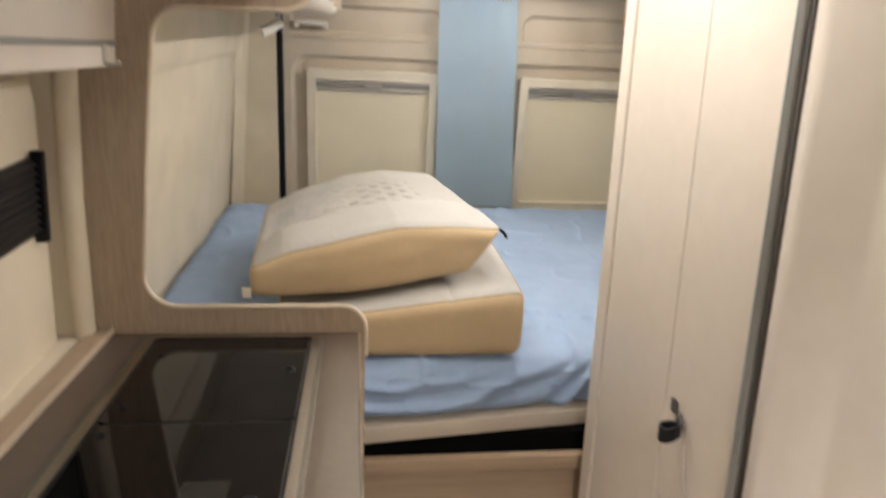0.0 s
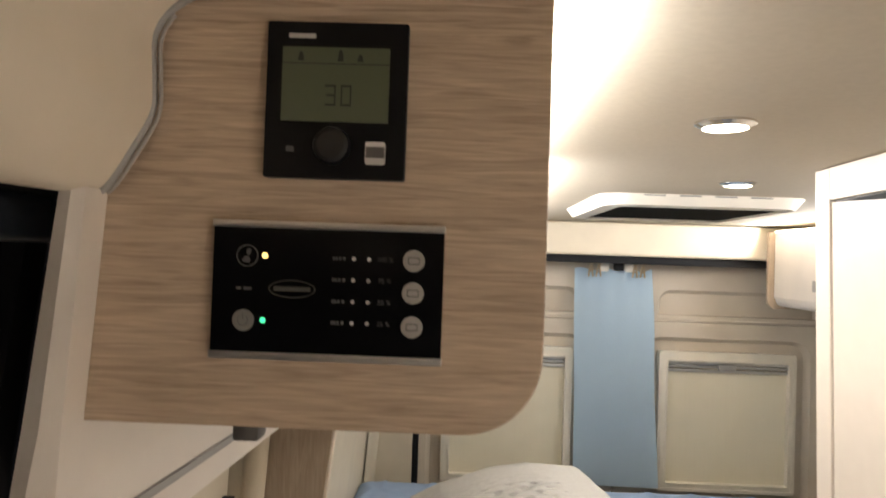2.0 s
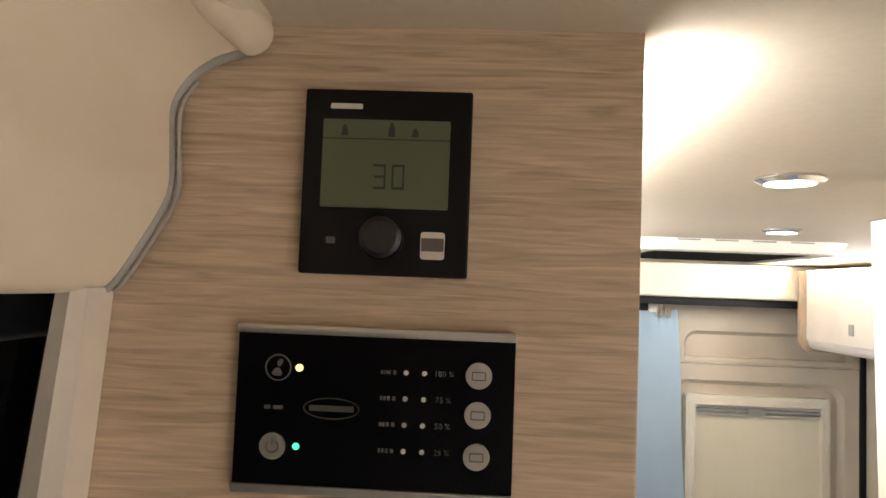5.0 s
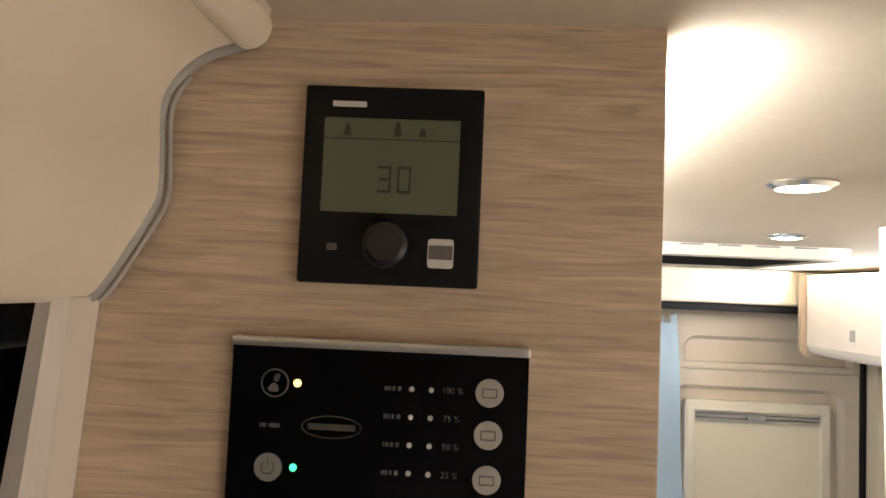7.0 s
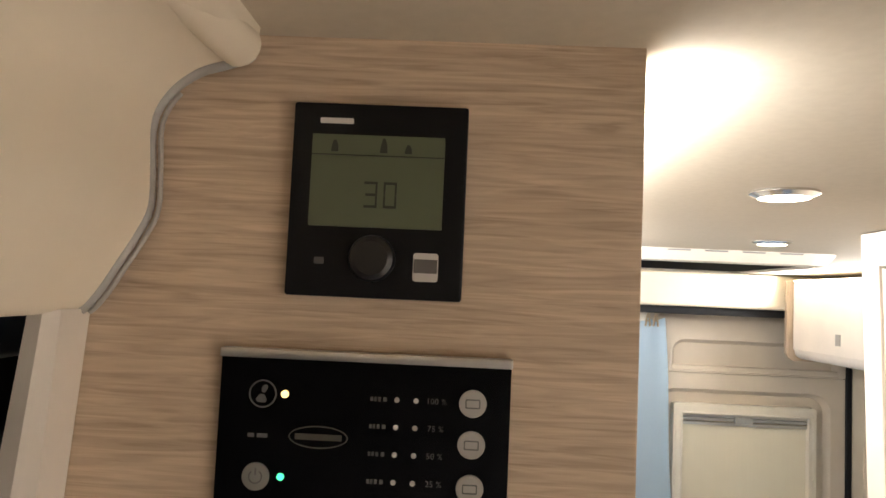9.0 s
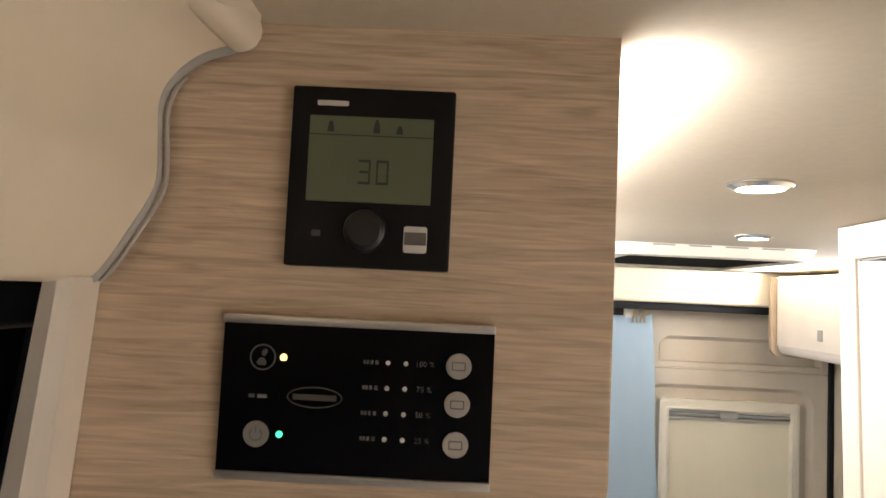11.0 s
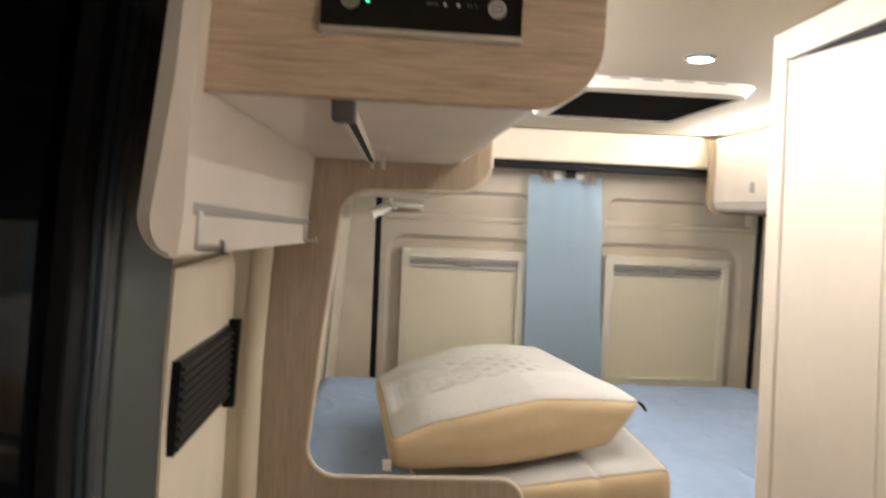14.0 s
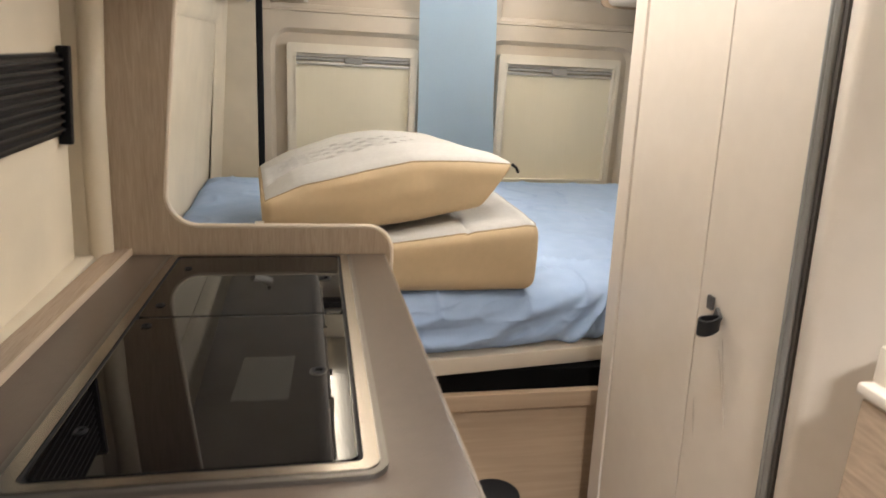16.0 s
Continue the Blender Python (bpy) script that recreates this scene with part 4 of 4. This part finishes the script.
for cxx in (0.645, 0.676, 0.822, 0.853):
    c = bmesh.new()
    tube([(cxx - 0.008, 2.826, 1.606), (cxx - 0.003, 2.816, 1.650), (cxx - 0.005, 2.722, 1.704)], 0.0036, 8, bm=c)
    tube([(cxx + 0.010, 2.826, 1.606), (cxx + 0.003, 2.816, 1.650), (cxx + 0.005, 2.722, 1.704)], 0.0036, 8, bm=c)
    tube([(cxx - 0.010, 2.828, 1.628), (cxx + 0.012, 2.828, 1.626)], 0.0026, 8, bm=c)
    part("clip", c, CLIP, cur, "small brass curtain clip")
for cxx in (0.700, 0.800):
    part("clip_tab", prism(rounded(cxx - 0.020, cxx + 0.020, 1.626, 1.664, 0.012), "y", 2.826, 2.830), PLASTIC, cur)
part("rail_stop", box(0.735, 0.772, 2.80, 2.82, 1.632, 1.672, 0.002), RUBBER, cur)

hd = thing("grab_handle", (0.08, 2.87, 1.48), "small white grab handle on the rear door", "handle")
part("bar", tube([(0.018, 2.862, 1.487), (0.06, 2.855, 1.486), (0.145, 2.862, 1.484)], 0.010, 12), PLASTIC, hd)
part("bracket", box(0.016, 0.034, 2.855, 2.886, 1.465, 1.492, 0.002), PLASTIC, hd)
part("bracket", box(0.128, 0.146, 2.855, 2.886, 1.465, 1.492, 0.002), PLASTIC, hd)
rl = thing("reading_lamp", (-0.03, 2.48, 1.52), "small white swivel reading lamp under the bed cabinet", "lamp")
part("arm", tube([(-0.006, 2.50, 1.526), (-0.006, 2.50, 1.49), (-0.016, 2.49, 1.475)], 0.006, 10), CHROME, rl)
part("head", tube([(-0.002, 2.50, 1.482), (-0.03, 2.48, 1.462), (-0.062, 2.46, 1.446)], 0.018, 18), PLASTIC, rl)

# ---------------------------------------------------------------- bed
def front_y(x):
    return 1.298 + 0.13 * max(0.0, x - 0.33)


bedbase = thing("bed", (0.7, 2.0, 0.0), "oak bed base with a white slatted frame rail", "bed")
part("base_panel", box(-0.2, 1.70, 1.290, 2.85, 0.0, 0.548, 0.002), OAK_BED, bedbase)
part("ledge", box(0.277, 1.25, 1.268, 1.2885, 0.549, 0.588, 0.003), OAK_BED, bedbase)
part("frame_rail", prism([(-0.2, 1.262), (0.262, 1.262), (1.25, 1.375), (1.25, 1.42), (-0.2, 1.42)], "z", 0.634, 0.672, 0.003), DOORGREY, bedbase)
# a solid black block stands in for the darkness between ledge and rail
part("underside", box(-0.2, 1.69, 1.296, 2.75, 0.550, 0.630), HATCH_HOLLOW, bedbase, "black block painted as the shade in the hollow under the frame")


def mattress_shape(p):
    q = p + Vector((0.745, 1.985, 0.738))
    w = (q.y - 1.31) / 1.37
    if w < 0.5:
        q.y += (front_y(q.x) - 1.298) * (1 - w * 2) - 0.012
    q.x -= 0.045 * min(1.0, max(0.0, (-0.06 - q.x) / 0.13))
    hang = max(0.0, 1 - w * 8)
    hang = hang * hang * (3 - 2 * hang)
    # swags below the cushion, and folds drawn out of the corner by the wardrobe
    bend = 0.05 * noise.noise(Vector((q.x * 5, q.z * 6, 2.2)))
    swag = q.z - 1.5 * (q.x - 0.41) ** 2 + bend * 0.6
    left = (0.5 + 0.5 * math.cos(swag * math.tau / 0.050 + 1.2)) ** 1.7
    turn = math.atan2(0.845 - q.z, 0.86 - q.x) + bend * 1.6
    right = (0.5 + 0.5 * math.cos(turn * 21.0)) ** 1.5 * (0.7 + 0.6 * noise.noise(Vector((turn * 7, 0.5, 0.1))))
    side = min(1.0, max(0.0, (q.x - 0.44) / 0.14))
    side = side * side * (3 - 2 * side)
    low = min(1.0, max(0.0, (0.80 - q.z) / 0.05))
    calm = 0.55 + 0.45 * math.sin(q.x * 9 + 1.0)
    q.y -= hang * (0.006 + 0.018 * low * (left * (1 - side) * (0.5 + 0.5 * calm) + right * side) + 0.005 * noise.noise(Vector((q.x * 9, q.z * 12, 8.8))))
    crease = 1 - abs(noise.noise(Vector((q.x * 11 + q.z * 5, q.z * 26 - q.x * 6, 6.3))))
    q.y -= hang * 0.0035 * crease ** 6
    if q.z > 0.75:
        q.z += 0.006 * noise.noise(Vector((q.x * 3.1, q.y * 3.7, 1.7))) + 0.013 * (1 - abs(noise.noise(Vector((q.x * 5 + q.y * 3, q.y * 5 - q.x * 3, 4.1))))) ** 13 * (0.5 + 0.5 * (1 - min(1.0, abs(q.y - 1.45) / 0.4)))
    else:
        q.z += 0.008 * noise.noise(Vector((q.x * 6, 2.0, 0.7))) * hang
    return q


bed = thing("mattress", (0.745, 1.985, 0.668), "mattress under a creased blue fitted sheet", "mattress")
part("core", box(-0.10, 1.60, 1.42, 2.58, 0.673, 0.76, 0.02), PLASTIC, bed, "white mattress body under the sheet")
part("sheet", soft_grid(420, 110, 44, (1.88, 1.37, 0.134), 0.042, mattress_shape), SHEET, bed)


def upper_top(f):
    return f.material_index == 1


def cushion(name, bm, split, at, label, top_mat, quilt=None):
    """Parts the faces of a cushion into a knit top and an upholstered band, with a piping between them."""
    th = thing(name, at, label, "cushion")
    topm = bm.copy()
    bmesh.ops.delete(bm, geom=[f for f in bm.faces if split(f)], context="FACES")
    bmesh.ops.delete(topm, geom=[f for f in topm.faces if not split(f)], context="FACES")
    rim = [e for e in topm.edges if e.is_boundary]
    pipe = bmesh.new()
    for e in rim:
        tube([e.verts[0].co, e.verts[1].co], 0.0015, 6, bm=pipe)
    part("piping", pipe, SEAM, th)
    part("band", bm, TAN, th, "tan woven side band")
    if quilt:
        panel = topm.copy()
        bmesh.ops.delete(panel, geom=[f for f in panel.faces if not quilt(f.calc_center_median())], context="FACES")
        bmesh.ops.delete(topm, geom=[f for f in topm.faces if quilt(f.calc_center_median())], context="FACES")
        part("quilted_panel", panel, QUILT, th, "off-white knit with rows of grey dashes")
    part("cover", topm, top_mat, th, "off-white knitted top cover")
    return th


def lower_shape(p):
    q = p + Vector((0.352, 1.545, 0.888))
    q.z += 0.004 * noise.noise(Vector((q.x * 8, q.y * 8, 0.2))) if q.z > 0.9 else 0
    q.y += 0.006 * noise.noise(Vector((q.x * 6, q.z * 12, 3.3))) - (0.010 * math.sin(math.pi * max(0.0, min(1.0, p.z / 0.154 + 0.5))) if p.y < 0 else 0.0)
    if p.z > 0:
        q.z -= (p.z / 0.077) * (0.152 * max(0.0, 0.585 - q.x) - 0.004)
        q.z -= 0.004 * math.exp(-((q.x - 0.458) / 0.006) ** 2)
    return q


seat = cushion("seat_cushion", soft_grid(66, 48, 14, (0.53, 0.47, 0.154), 0.028, lower_shape), upper_top,
        (0.352, 1.545, 0.811), "off-white and tan seat cushion lying on the bed", KNIT)


part("top_seam", tube([(0.458 + 0.0016 * math.sin(i), 1.325 + 0.03 * i, 0.9440) for i in range(15)], 0.0011, 6), SEAM, seat)


def upper_shape(p):
    s = p.x / 0.54 + 0.5
    w = p.y / 0.44 + 0.5
    h = p.z / 0.13 + 0.5
    lo = float(np.interp(s, [0, 0.10, 0.37, 0.55, 1.0], [0.934, 0.930, 0.933, 0.947, 0.980]))
    front = float(np.interp(s, [0, 0.06, 0.16, 0.4, 0.57, 0.8, 1.0], [0.998, 1.011, 1.032, 1.064, 1.085, 1.086, 1.083]))
    back = float(np.interp(s, [0, 0.18, 0.465, 0.686, 0.985, 1.0], [0.950, 1.000, 1.051, 1.070, 1.065, 1.058]))
    hi = front + (back - front) * w - 0.014 * max(0.0, (w - 0.86) / 0.14) ** 2
    hi += 0.020 * math.sin(math.pi * min(1.0, w / 0.36)) ** 0.9 * min(1.0, s / 0.12) * min(1.0, max(0.0, 1.02 - s) / 0.2)
    lo -= 0.03 * w * (1 - s)
    x = 0.037 + 0.54 * s - 0.075 * (1 - h) * max(0.0, s - 0.6) / 0.4
    y = 1.358 + 0.745 * w + 0.03 * s * (1 - w) - 0.008 * math.sin(math.pi * h)
    x -= w * (0.05 + 0.05 * s)
    z = lo + (hi - lo) * h
    rib = 0.0
    if h > 0.93:
        rib = 0.002 * noise.noise(Vector((s * 7, w * 7, 3.4)))
        zone = max(0.0, min(1.0, (s - 0.02) / 0.05, (0.86 - s) / 0.3, (w - 0.24 - 0.16 * s) / 0.08, (0.74 - w) / 0.10))
        q = (w - 0.05 * s - 0.02 * math.sin(s * 5.0)) / 0.050
        step = q - math.floor(q)
        groove = 1 - min(1.0, step / 0.22) if step < 0.22 else (step - 0.22) / 0.78
        cells = 0.5 + 0.5 * math.cos(math.tau * (s / 0.13 + 0.5 * math.floor(q)))
        broken = max(0.0, min(1.0, (s - 0.18) / 0.18))
        rib += zone * 0.010 * groove * (1 - broken + 1.15 * broken * cells ** 1.3)
        # a soft fold behind the front edge
        rib += 0.006 * math.exp(-((w - 0.26 - 0.20 * s) / 0.07) ** 2) * max(0.0, 1 - s * 1.2)
    return Vector((x, y + 0.004 * noise.noise(Vector((s * 5, h * 3, 9.1))), z - rib))


up = cushion("back_cushion", soft_grid(150, 200, 12, (0.54, 0.44, 0.13), 0.018, upper_shape), upper_top, (0.3, 1.58, 0.95),
             "off-white and tan wedge cushion lying tilted on the other cushion", KNIT,
             lambda c: 0.055 < c.x < 0.40 and 1.52 + 0.22 * c.x < c.y < 1.95)
part("label_tag", box(0.022, 0.040, 1.352, 1.356, 0.935, 0.958), PLASTIC, up, "small white cloth label")
part("zip_end", tube([(0.566, 1.398, 1.078), (0.576, 1.394, 1.070), (0.581, 1.392, 1.060)], 0.0034, 8), BLACK, up, "dark zip pull")

single("waste_bin", disc((0.478, 1.06), "z", 0.050, 0.0, 0.49, 32, 0.004), BLACK, "black cylindrical waste bin on the floor", "bin")
